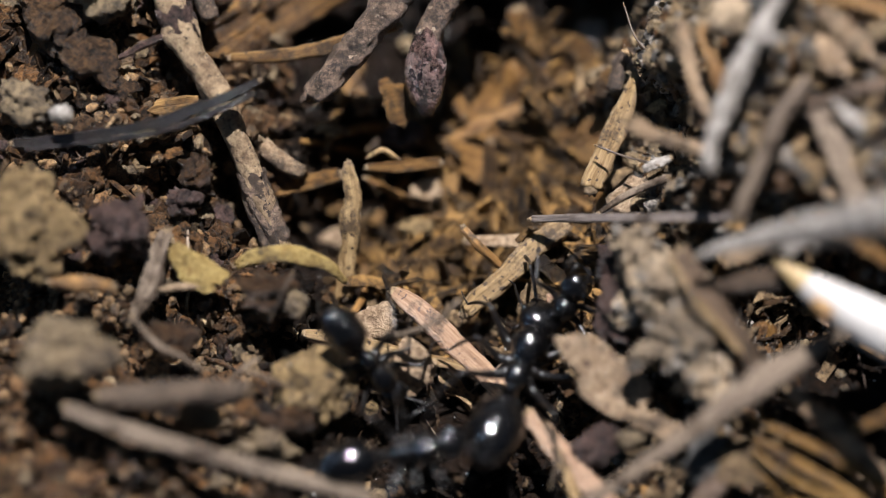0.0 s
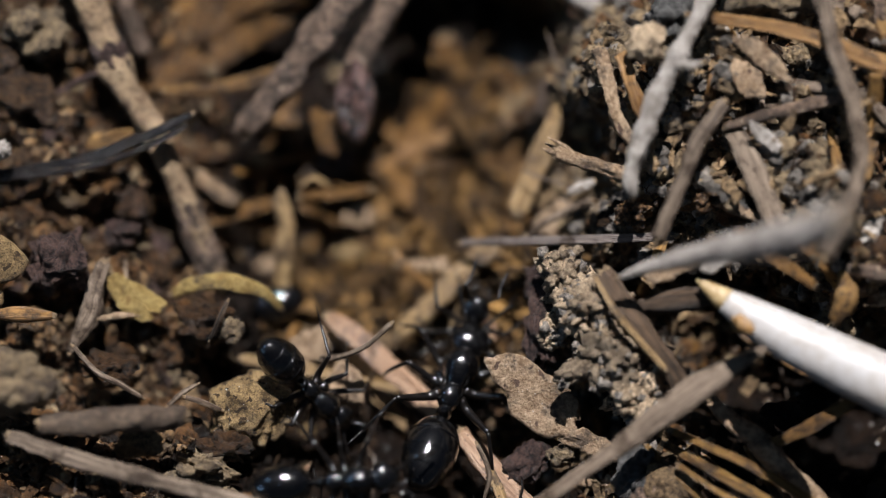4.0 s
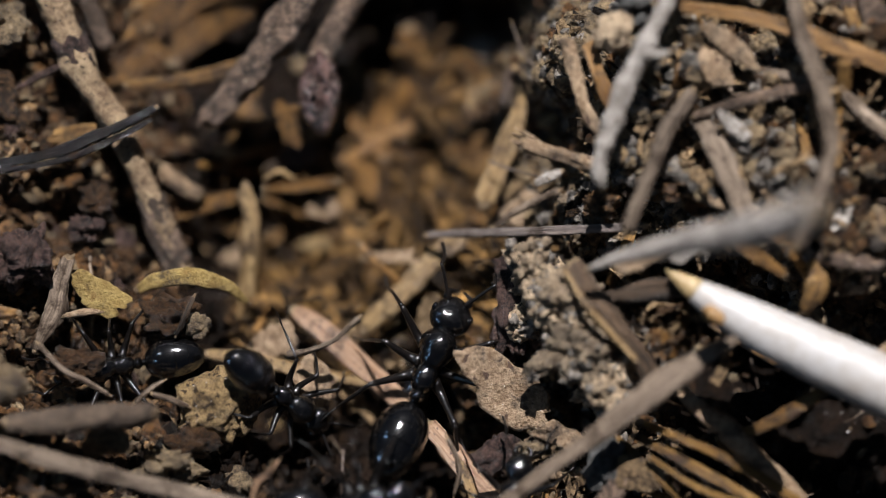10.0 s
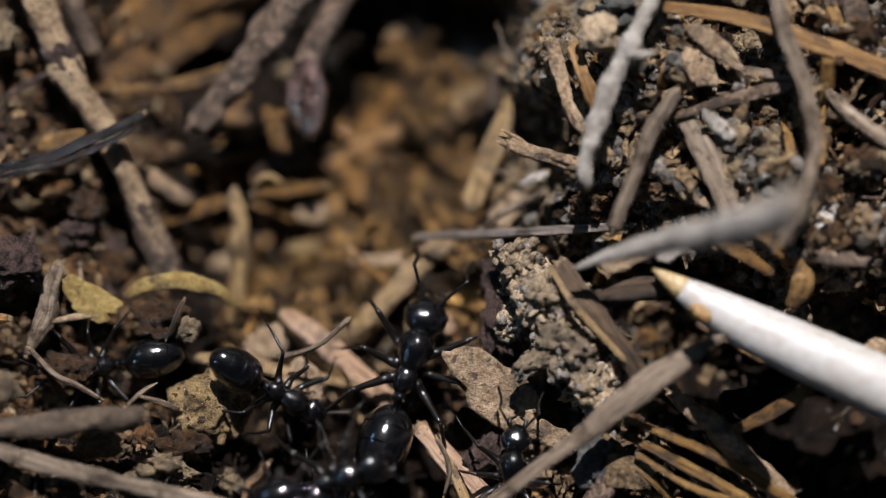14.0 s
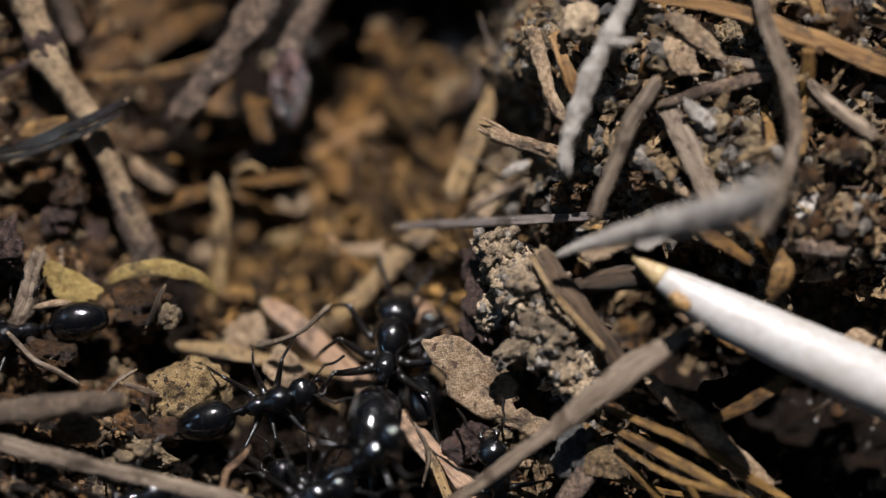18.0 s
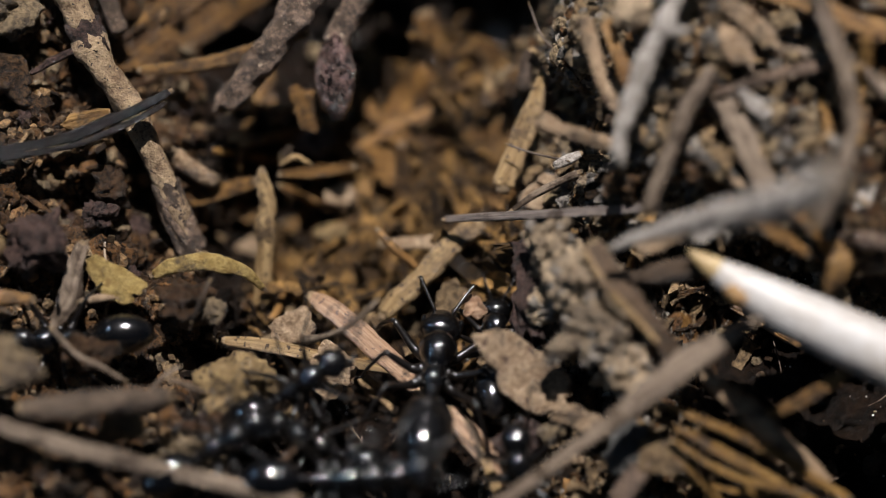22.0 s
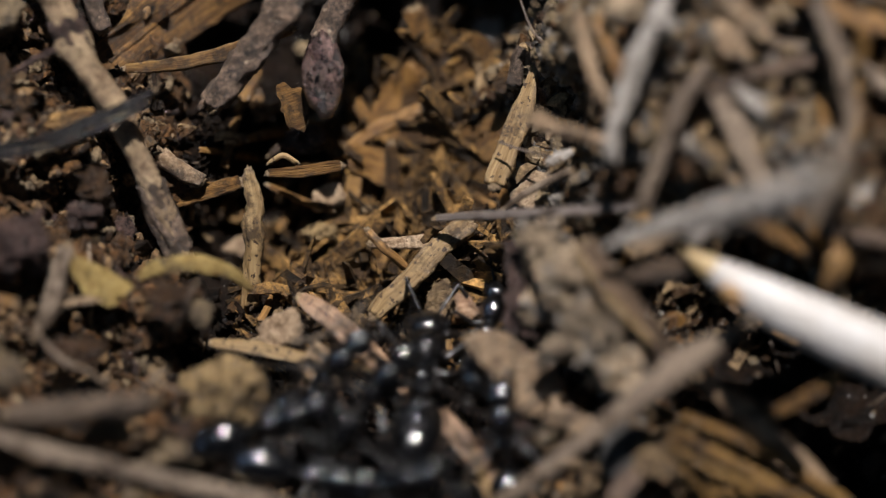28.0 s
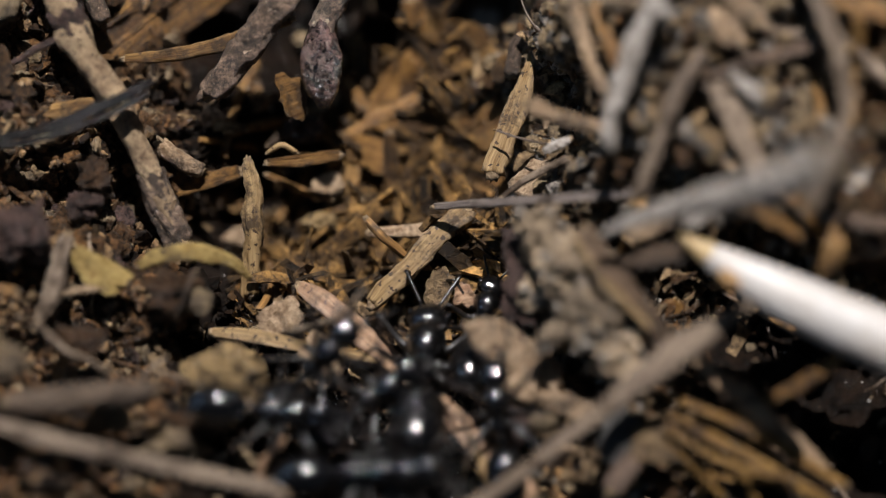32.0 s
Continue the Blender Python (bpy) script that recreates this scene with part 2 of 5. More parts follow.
for shell in (M_ANT, M_DULLANT):
    shell.node_tree.nodes["Principled BSDF"].inputs["Coat IOR"].default_value = 1.8
M_LIMB = material("dark_brown_limb", (0.002, 0.0017, 0.0017), (0.008, 0.006, 0.005), 4.0, 0.35, bump=0.1, vary=0.1, tone=1.0, dirt=0, damp=0.3, gloss=0.4)
M_HAIR = material("thin_brown_fibre", (0.05, 0.035, 0.025), (0.14, 0.10, 0.075), 3.0, 0.5, bump=0.0, vary=0.1, fibre=True, tone=1.0, dirt=0)
# mineral grains, near white so that they also stand in for wet glints
M_QUARTZ = material("glint_white_grain", (0.62, 0.60, 0.55), (0.85, 0.84, 0.80), 3.0, 0.2, bump=0.0, vary=0.05, gloss=0.8, tone=1.0, dirt=0)

M_HUMUS = material("mixed_humus_flake", (0.004, 0.0025, 0.0018), (0.11, 0.056, 0.022), 1.5, 0.55, bump=0.9, vary=0.9, tone=0.75, dirt=0.6, island=True, gloss=0.2, damp=0.35)
M_HUMUSTAN = material("tan_humus_flake", (0.055, 0.033, 0.016), (0.40, 0.27, 0.14), 1.5, 0.6, bump=0.8, vary=0.6, tone=0.8, dirt=0.5, island=True, gloss=0.3)

M_STAIN = material("brown_scar", (0.14, 0.07, 0.02), (0.36, 0.21, 0.08), 1.5, 0.5, bump=0.3, tone=1.0, dirt=0)
M_GRIT = material("light_soil_grit", (0.05, 0.03, 0.014), (0.32, 0.185, 0.075), 2.0, 0.6, bump=1.0, vary=0.7, tone=0.9, dirt=0.4, damp=0.4, island=True)
M_PALESTONE = material("pebbly_pale_grain", (0.18, 0.12, 0.07), (0.68, 0.52, 0.34), 2.0, 0.6, spots=(0.05, 0.034, 0.02), spot_scale=3.2, spot_at=0.63, bump=1.0, vary=0.5, grain=10, tone=0.95, dirt=0.4, damp=0.3)
M_LOG = material("weathered_grey_stick", (0.05, 0.036, 0.026), (0.24, 0.165, 0.105), 1.6, 0.7, bump=0.9, vary=0.1, tone=0.65, dirt=0.9)
M_WOOD = material("torn_pale_wood", (0.16, 0.10, 0.05), (0.42, 0.30, 0.17), 2.5, 0.7, bump=0.8, tone=0.8, dirt=0.5)
M_CLOD = material("brown_clod", (0.005, 0.003, 0.002), (0.24, 0.128, 0.054), 2.0, 0.5, bump=1.0, vary=0.6, tone=1.0, dirt=0.5, gloss=0.3, damp=0.4, grain=8)
# humus flake colour copied darker, with the pit's shade put into it
M_PITHUMUS = material("pit_shade_humus", (0.002, 0.0013, 0.0008), (0.05, 0.027, 0.011), 1.5, 0.6, bump=0.8, vary=0.7, tone=1.0, dirt=0.3, island=True, gloss=0.2)
M_MOULD = material("ochre_leaf_mould", (0.02, 0.010, 0.0035), (0.36, 0.20, 0.062), 1.0, 0.6, bump=0.9, vary=0.85, tone=0.88, dirt=0.9, island=True, gloss=0.25, damp=0.2)
M_STRAW = material("straw_needle", (0.16, 0.078, 0.020), (0.50, 0.29, 0.085), 1.3, 0.45, bump=0.7, vary=0.35, fibre=True, dirt=0.75, tone=0.6, gloss=0.3, damp=0.3)
M_GREYGRIT = material("grey_mineral_grit", (0.03, 0.026, 0.023), (0.26, 0.225, 0.185), 2.2, 0.5, bump=1.0, vary=0.7, tone=1.0, dirt=0.5, island=True, damp=0.15)

# ---- the slope: u to the right, v up the slope, h out of it, in millimetres ----
SLOPE = Matrix.Rotation(radians(22.0), 4, "X")


def up_noise(x, y, z, octaves=4):
    return noise.fractal(Vector((x, y, z)), 1.0, 2.0, octaves)


KNOTS = (
    (-14.2, 7.7, -2.7),
    (-14.1, 2.8, -2.1),
    (-14, -3.2, -0.9),
    (-14.1, -8, 2),
    (-10, -3.2, -1.4),
    (-8.9, -8, 0.8),
    (-11, 7, -4.7),
    (-7.4, 8.1, -6.95),
    (-8.7, 2.9, -4.5),
    (-6.4, 0.8, -7.23),
    (-3.3, 3, -8.1),
    (-1.2, 5.1, -8.45),
    (2.4, 8.1, -9.32),
    (-0.5, 7.6, -7.92),
    (1, 3, -7.75),
    (-2.2, -0.2, -6.87),
    (-3.1, -3.2, -4),
    (-5.1, -4.2, -3.1),
    (-1.1, -5.2, -3),
    (-3, -8.1, -1.4),
    (2.2, -1.2, -4.5),
    (3.6, 4, -4),
    (4.9, 6.9, 0.6),
    (4.9, -3.1, -0.6),
    (2.9, -6.1, -1.7),
    (4.9, -8, 0.4),
    (7.8, 6.8, 1.9),
    (10.7, 2.9, 2.3),
    (14.6, 6.9, 2.2),
    (7.2, 3.5, 1.9),
    (6.1, 1.3, -0.1),
    (14.6, 1, 2.9),
    (9, -3.1, -2),
    (14, -4.1, -1.5),
    (8.8, -7.9, 1),
    (15, -8, -1.2),
    (-6.3, 11.5, -5),
    (-19, 0.8, -1.5),
    (20.6, 1, 1.9),
    (-1, -12.8, 2),
    (-16.5, -10.8, 3),
    (14.8, -11.8, 1),
    # rim out of view above the pit, raised to shade the nest hole
    (-2.4, 12.5, -4.6),
    (0.9, 12.6, -4.4),
    (3.3, 12.2, -3.8),
    (8.8, 11.9, -1),
    (-15.3, 11.9, -3),
    (3, -4.7, -1.9),
)


def ground_height(u, v):
    """Smooth lie of the land: the soil bank, the pit with the nest hole, the litter mound."""
    top = low = 0.0
    for a, b, h in KNOTS:
        w = 1.0 / ((u - a) ** 2 + (v - b) ** 2 + 1.2) ** 2
        top += w * h
        low += w
    return top / low


def terrain(u, v):
    near = 1.0 / (1.0 + max(0.0, abs(u) - 24) / 20 + max(0.0, abs(v) - 18) / 20)
    bumps = 0.8 * up_noise(u * 0.35, v * 0.35, 3.1, 3) + 0.75 * up_noise(u * 1.0, v * 1.0, 8.7, 5) - 0.4
    return ground_height(u, v) * near + bumps * near


def steps(core, fine, reach):
    out, x, d = [], 0.0, fine
    while x < reach:
        out.append(x)
        x += d
        if x > core:
            d *= 1.22
    return [-a for a in reversed(out[1:])] + out


def build_ground():
    us, vs = steps(21, 0.2, 900000), steps(15, 0.2, 900000)
    verts = []
    for v in vs:
        for u in us:
            h = terrain(u, v) if abs(u) < 400 and abs(v) < 400 else 0.0
            p = SLOPE @ Vector((u * MM, v * MM, h * MM))
            far = max(0.0, math.hypot(u, v) - 60) / 60
            p.z /= 1.0 + far * far            # the bank levels out away from the nest
            verts.append(p)
    n = len(us)
    faces = [(j * n + i, j * n + i + 1, (j + 1) * n + i + 1, (j + 1) * n + i) for j in range(len(vs) - 1) for i in range(n - 1)]
    me = bpy.data.meshes.new("ground")
    me.from_pydata(verts, [], faces)
    me.shade_smooth()
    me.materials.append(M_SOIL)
    tagged(new("ground", me), "dark crumbly soil bank with a nest pit", "ground", kind="structure")


build_ground()

# ---- builders ----


def place(name, bm, mat, origin, label="", category="", group="", kind=""):
    """One mesh thing whose geometry is in slope millimetres round the origin."""
    bm.normal_update()
    me = bpy.data.meshes.new(name)
    bm.to_mesh(me)
    bm.free()
    me.transform(Matrix.Diagonal((MM, MM, MM, 1)))
    me.shade_smooth()
    me.materials.append(mat)
    ob = new(name, me)
    ob.matrix_world = SLOPE @ Matrix.Translation(Vector(origin) * MM)
    return tagged(ob, label, category, group, kind)


def part(name, bm, mat, parent, label=""):
    """One mesh under a thing or a part, in the thing's own millimetres."""
    bm.normal_update()
    me = bpy.data.meshes.new(name)
    bm.to_mesh(me)
    bm.free()
    me.transform(Matrix.Diagonal((MM, MM, MM, 1)))
    me.shade_smooth()
    me.materials.append(mat)
    ob = new(name, me)
    ob.parent = parent
    if label:
        ob["label"] = label
    return ob


def spline(pts, step=0.11):
    """Catmull-Rom through rows of numbers."""
    rows = [np.array(p, float) for p in pts]
    if len(rows) == 2:
        rows = [rows[0], (rows[0] + rows[1]) / 2, rows[1]]
    rows = [2 * rows[0] - rows[1], *rows, 2 * rows[-1] - rows[-2]]
    out = []
    for i in range(1, len(rows) - 2):
        a, b, c, d = rows[i - 1 : i + 3]
        n = max(2, int(np.linalg.norm(c[:3] - b[:3]) / step))
        for k in range(n):
            t = k / n
            out.append(0.5 * (2 * b + (c - a) * t + (2 * a - 5 * b + 4 * c - d) * t * t + (3 * b - a - 3 * c + d) * t**3))
    out.append(rows[-2])
    return out


def tube(bm, path, flat=1.0, groove=0.0, rough=0.06, seed=0.0, ragged=0.25, sides=14, knots=0.0, twist=0.0):
    """A closed, uneven stem along path rows (x, y, z, width), added to bm."""
    rings = []
    last = len(path) - 1
    uv = bm.loops.layers.uv.verify()
    along = [0.0]
    for a, b in zip(path, path[1:]):
        along.append(along[-1] + float(np.linalg.norm((b - a)[:3])))
    girth = math.pi * max(row[3] for row in path)
    for i, row in enumerate(path):
        p = Vector(row[:3])
        t = Vector((path[min(i + 1, last)] - path[max(i - 1, 0)])[:3]).normalized()
        side = t.cross(Vector((0, 0, 1)))
        side = side.normalized() if side.length > 1e-3 else Vector((1, 0, 0))
        over = side.cross(t)
        r = max(row[3], 0.02) / 2
        swell = 1 + knots * max(0.0, up_noise(i * 0.10, seed * 3.7, 1.0, 2))
        ring = []
        for k in range(sides):
            a = 2 * math.pi * k / sides
            ca, sa = math.cos(a + twist * i), math.sin(a + twist * i)
            q = r * swell * (1 + rough * 1.7 * up_noise(p.x * 0.9 + ca * 1.6, p.y * 0.9 + sa * 1.6, seed + p.z, 5))
            q *= 1 + min(0.14, rough * 1.1) * up_noise(p.x * 2.8 + ca * 2.2, p.y * 2.8 + sa * 2.2, seed * 1.3 + p.z * 2.8, 3)
            q *= (abs(ca) ** 3.2 + abs(sa) ** 3.2) ** -0.3125 if flat < 0.8 else 1.0
            q *= 1 - groove * math.exp(-(((a - math.pi / 2) / 0.35) ** 2)) - groove * 0.5 * math.exp(-(((a - 2.6) / 0.3) ** 2))
            jag = ragged * r * noise.noise(Vector((ca * 2.5, sa * 2.5, seed * 1.9 + i))) if i in (0, last) else 0.0
            ring.append(bm.verts.new(p + side * (ca * q) + over * (sa * q * flat) + t * jag * 2))
        rings.append(ring)
    for i, (a, b) in enumerate(zip(rings, rings[1:])):
        for k in range(sides):
            f = bm.faces.new((a[k], a[(k + 1) % sides], b[(k + 1) % sides], b[k]))
            for loop, (s, g) in zip(f.loops, ((i, k), (i, k + 1), (i + 1, k + 1), (i + 1, k))):
                loop[uv].uv = (along[s] + seed * 3.3, girth * g / sides)
    for ring, flip in ((rings[0], True), (rings[-1], False)):
        mid = bm.verts.new(sum((w.co for w in ring), Vector()) / sides)
        for k in range(sides):
            pair = (ring[k], ring[(k + 1) % sides])
            f = bm.faces.new((mid, *(reversed(pair) if flip else pair)))
            for loop in f.loops:
                loop[uv].uv = (loop.vert.co.x * 3 + seed, loop.vert.co.y * 3 + loop.vert.co.z)


SEED = [0]


def rod(name, pts, mat, label, category, group="", flat=1.0, groove=0.0, rough=0.1, ragged=0.25, knots=0.0, sides=22, prongs=0, torn=True, split=0.0):
    """A twig, needle or root through (u, v, h, width) points."""
    SEED[0] += 1
    path = spline(pts)
    mid = path[len(path) // 2][:3].copy()
    for i, row in enumerate(path):
        row[:3] -= mid
        sway = rough * row[3] * 0.9
        row[0] += sway * up_noise(i * 0.09, SEED[0] * 2.3, 0.5, 3)
        row[1] += sway * up_noise(i * 0.09, SEED[0] * 2.3, 7.5, 3)
        row[3] *= 1 + rough * 1.2 * up_noise(i * 0.07, SEED[0] * 1.1, 3.5, 3)
    bm = bmesh.new()
    tube(bm, path, flat, groove, rough, SEED[0] * 1.37, ragged, sides, knots)
    thing = place(name, bm, mat, mid, label, category, group)
    if split:                                   # the needle has come apart lengthwise
        run = (path[-1] - path[0])[:3]
        side = np.array([run[1], -run[0], 0.0]) / (np.linalg.norm(run) + 1e-9)
        half = []
        for i, row in enumerate(path):
            f = 0.8 + 0.2 * i / len(path)
            half.append(np.array([*(row[:3] + side * split * row[3] * f + (0, 0, 0.05 * row[3])), row[3] * 0.62]))
        bm = bmesh.new()
        tube(bm, half[3:-2], flat, 0, rough, SEED[0] * 0.7, 0.6, 12)
        part("split_half", bm, mat, thing)
    for row, back, flip in ((path[0], path[2], 1), (path[-1], path[-3], -1)) if torn else ():
        out = (row - back)[:3]
        out = out / (np.linalg.norm(out) + 1e-9)
        w = row[3] * 0.72
        bm = bmesh.new()
        tube(bm, spline([(*(row[:3] - out * 0.2), w), (*(row[:3] + out * 0.05), w), (*(row[:3] + out * 0.14), w * 0.8)], 0.06), flat, 0, 0.25, SEED[0] + flip, 1.2, 12)
        part("broken_end", bm, M_WOOD, thing, "paler torn wood end")
    for k in range(prongs):                     # torn fibres at the far end
        end, back = path[-1], path[-5]
        w = end[3] * (0.42 - 0.05 * k)
        off = np.array([(k - (prongs - 1) / 2) * end[3] * 0.45, 0.1 * k, 0.12 * (-1) ** k])
        ahead = (end - back)[:3]
        ahead = ahead / (np.linalg.norm(ahead) + 1e-9)
        far = end[:3] + off * 1.2 + ahead * (0.25 + 0.22 * ((k * 7) % 3))
        bm = bmesh.new()
        tube(bm, spline([(*(back[:3] + off * 0.6), w), (*(end[:3] + off), w * 0.9), (*far, w * 0.3)], 0.08), 0.8, 0, 0.12, SEED[0] + k * 3.1, 0.5, 8)
        part("torn_fibre", bm, mat, thing)
    return thing


def sleeve(thing, pts, start, end, wide, mat, name, label):
    """A ragged layer round a stretch of a twig, as a part of it."""
    path = spline(pts)
    mid = path[len(path) // 2][:3].copy()
    rows = []
    for row in path[int(start * len(path)):int(end * len(path))]:
        rows.append(np.array([*(row[:3] - mid), row[3] * wide]))
    bm = bmesh.new()
    tube(bm, rows, 1.0, 0.0, 0.2, SEED[0] * 0.9, 0.45, 22)
    part(name, bm, mat, thing, label)


def stud(thing, spots, count):
    """Glassy mineral grains in a surface, white for glints, on one shared mesh."""
    dice = random.Random(SEED[0])
    bm = bmesh.new()
    bmesh.ops.create_icosphere(bm, subdivisions=1, radius=1.0)
    for w in bm.verts:
        w.co = w.co * dice.uniform(0.6, 1.2)
    me = bpy.data.meshes.new("mineral_grain")
    bm.to_mesh(me)
    bm.free()
    me.materials.append(M_QUARTZ)
    for p in dice.sample(spots, min(count, len(spots))):
        ob = new("mineral_grain", me)
        ob.parent = thing
        r = dice.uniform(0.012, 0.032) * MM
        ob.matrix_basis = Matrix.Translation(p * MM) @ Matrix.Diagonal((r, r, r, 1))


def plate(name, at, size, turn, mat, label, category, group="", tilt=(0, 0), thick=0.18, bend=0.3, rough=0.25, power=2.6, seed=0, grains=0, rib=False):
    """A torn flat piece: bark flake, leaf scrap or chip."""
    bm = bmesh.new()
    SEED[0] += 1
    sd = SEED[0] * 2.11 + seed
    uv = bm.loops.layers.uv.verify()
    rings, seg = 9, 40
    frame_turn = Euler((radians(tilt[0]), radians(tilt[1]), radians(turn))).to_matrix()
    sheets = []
    for s in (1, -1):
        grid = []
        for i in range(rings + 1):
            f = i / rings
            row = []
            for k in range(seg):
                a = 2 * math.pi * k / seg
                ca, sa = math.cos(a), math.sin(a)
                out = (abs(ca) ** power + abs(sa) ** power) ** (-1 / power)
                out *= 1 + rough * 1.8 * up_noise(ca * 1.1, sa * 1.1, sd, 5)
                x, y = ca * out * f * size[0] / 2, sa * out * f * size[1] / 2
                edge = 1 - f**6 * 0.75
                z = s * thick / 2 * edge + bend * (f * f * ca * ca - 0.3) + 0.20 * thick * up_noise(x * 1.7, y * 1.7, sd + s * 0.4, 4) + 0.35 * bend * up_noise(x * 0.5, y * 0.5, sd, 2)
                row.append(bm.verts.new(frame_turn @ Vector((x, y, z))))
            grid.append(row)
        sheets.append(grid)
    for grid, flip in ((sheets[0], False), (sheets[1], True)):
        for i in range(rings):
            for k in range(seg):
                q = (grid[i][k], grid[i + 1][k], grid[i + 1][(k + 1) % seg], grid[i][(k + 1) % seg])
                bm.faces.new(tuple(reversed(q)) if flip else q)
    for k in range(seg):
        bm.faces.new((sheets[0][-1][k], sheets[1][-1][k], sheets[1][-1][(k + 1) % seg], sheets[0][-1][(k + 1) % seg]))
    back = frame_turn.inverted()
    for f in bm.faces:
        for loop in f.loops:
            q = back @ loop.vert.co
            loop[uv].uv = (q.x * 1.6 + sd, q.y)
    tops = [w.co.copy() for row in sheets[0][:-1] for w in row]
    spine = [sheets[0][i][seg // 2].co.copy() for i in range(rings - 1, 0, -1)] + [sheets[0][i][0].co.copy() for i in range(1, rings)]
    bmesh.ops.remove_doubles(bm, verts=bm.verts, dist=1e-5)
    thing = place(name, bm, mat, at, label, category, group)
    if grains:
        stud(thing, tops, grains)
    if rib:
        bm = bmesh.new()
        tube(bm, spline([(*p, 0.22) for p in spine]), 0.8, 0, 0.08, sd, 0.2, 10)
        part("midrib", bm, mat, thing)
    return thing


def lump(name, at, size, mat, label, category, group="", rough=0.35, detail=4, facets=0, turn=0.0, crumbly=0.9, grains=0):
    """A clod or stone: broken facets under a grainy skin."""
    SEED[0] += 1
    sd = SEED[0] * 1.73
    bm = bmesh.new()
    bmesh.ops.create_icosphere(bm, subdivisions=detail, radius=1.0)
    spin = Matrix.Rotation(radians(turn), 3, "Z")
    dice = random.Random(SEED[0])
    cuts = []
    for _ in range(facets):
        n = Vector((dice.gauss(0, 1), dice.gauss(0, 1), dice.gauss(0, 1))).normalized()
        cuts.append((n, dice.uniform(0.62, 0.92)))
    for w in bm.verts:
        d = w.co.normalized()
        cut = noise.cell(d * 1.3 + Vector((sd, 0, 0)))
        q = 1 + rough * (0.75 * up_noise(d.x * 0.9, d.y * 0.9, d.z * 0.9 + sd, 2) + 0.5 * up_noise(d.x * 2.6, d.y * 2.6, d.z * 2.6 + sd, 6) + 0.10 * cut)
        for size_k, deep in ((2.3, 0.30), (5.5, 0.16)):        # grains with creases between
            q -= crumbly * deep * noise.voronoi((d + Vector((sd, 0, 0))) * size_k)[0][0]
        if cuts:                                # broken flat faces
            q *= min(1.0, min(r / max(d.dot(n), 1e-3) for n, r in cuts)) * 1.18
        w.co = spin @ Vector((d.x * q * size[0] / 2, d.y * q * size[1] / 2, d.z * q * size[2] / 2))
    tops = [w.co.copy() for w in bm.verts if w.co.z > 0.1 * size[2]]
    thing = place(name, bm, mat, at, label, category, group)
    if grains:
        stud(thing, tops, grains)
    return thing



GRAINS = []


def aggregate(name, at, size, turn, label, category, group):
    """A clod of caked grains: a dark core with single grains sitting in it."""
    if not GRAINS:
        for k in range(7):
            bm = bmesh.new()
            bmesh.ops.create_icosphere(bm, subdivisions=2, radius=1.0)
            for w in bm.verts:
                d = w.co.normalized()
                q = 1 + 0.9 * up_noise(d.x * 1.3, d.y * 1.3, d.z * 1.3 + k * 3.3, 4)
                w.co = Vector((d.x * q * (0.75 + 0.09 * k), d.y * q, d.z * q * 0.75)) * 0.25 * MM
            me = bpy.data.meshes.new("grain")
            bm.to_mesh(me)
            bm.free()
            me.materials.append(M_PALESTONE if k % 3 else M_GREYGRIT)
            me.shade_smooth()
            GRAINS.append(me)
    thing = lump(name, at, size, M_PALESTONE, label, category, group, rough=0.6, detail=5, turn=turn, crumbly=1.1)
    dice = random.Random(SEED[0])
    tops = [w.co.copy() for w in thing.data.vertices if w.co.z > -0.12 * size[2] * MM]
    for p in dice.sample(tops, min(110, len(tops))):
        ob = new("grain", GRAINS[dice.randrange(7)])
        ob.parent = thing
        r = 0.22 + 0.75 * dice.random() ** 2.5
        ob.matrix_basis = Matrix.Translation(p) @ Euler((dice.uniform(-0.6, 0.6), dice.uniform(-0.6, 0.6), dice.uniform(0, 6.28))).to_matrix().to_4x4() @ Matrix.Diagonal((r, r, r, 1))
    return thing


def spike_thing(label, path, tip_rows, stain):
    """The pale spike: a smooth shaft and its stained point."""
    SEED[0] += 1
    full = spline(path, 0.12)
    mid = np.array(path[2][:3], float)
    thing = new("wooden_spike")
    thing.matrix_world = SLOPE @ Matrix.Translation(Vector(mid) * MM)
    for row in full:
        row[:3] -= mid
    for name, rows, mat, note in (("shaft", full[tip_rows:], M_WHITE, "smooth cream-white shaft"), ("tip", full[: tip_rows + 1], M_WHITETIP, "yellowish stained point")):
        bm = bmesh.new()
        tube(bm, rows, 0.85, 0.0, 0.012, SEED[0], 0.02, 28)
        part(name, bm, mat, thing, note)
    bm = bmesh.new()
    bmesh.ops.create_icosphere(bm, subdivisions=3, radius=1.0)
    for w in bm.verts:
        q = 1 + 0.4 * up_noise(w.co.x, w.co.y, w.co.z + 4.0, 3)
        w.co = Matrix.Rotation(radians(-35), 3, "Z") @ Vector((w.co.x * 0.42 * q, w.co.y * 0.30 * q, w.co.z * 0.16)) + Vector(stain) - Vector(mid)
    part("stain", bm, M_STAIN, thing, "brown stained scar near the point")
    return tagged(thing, label, "spike")



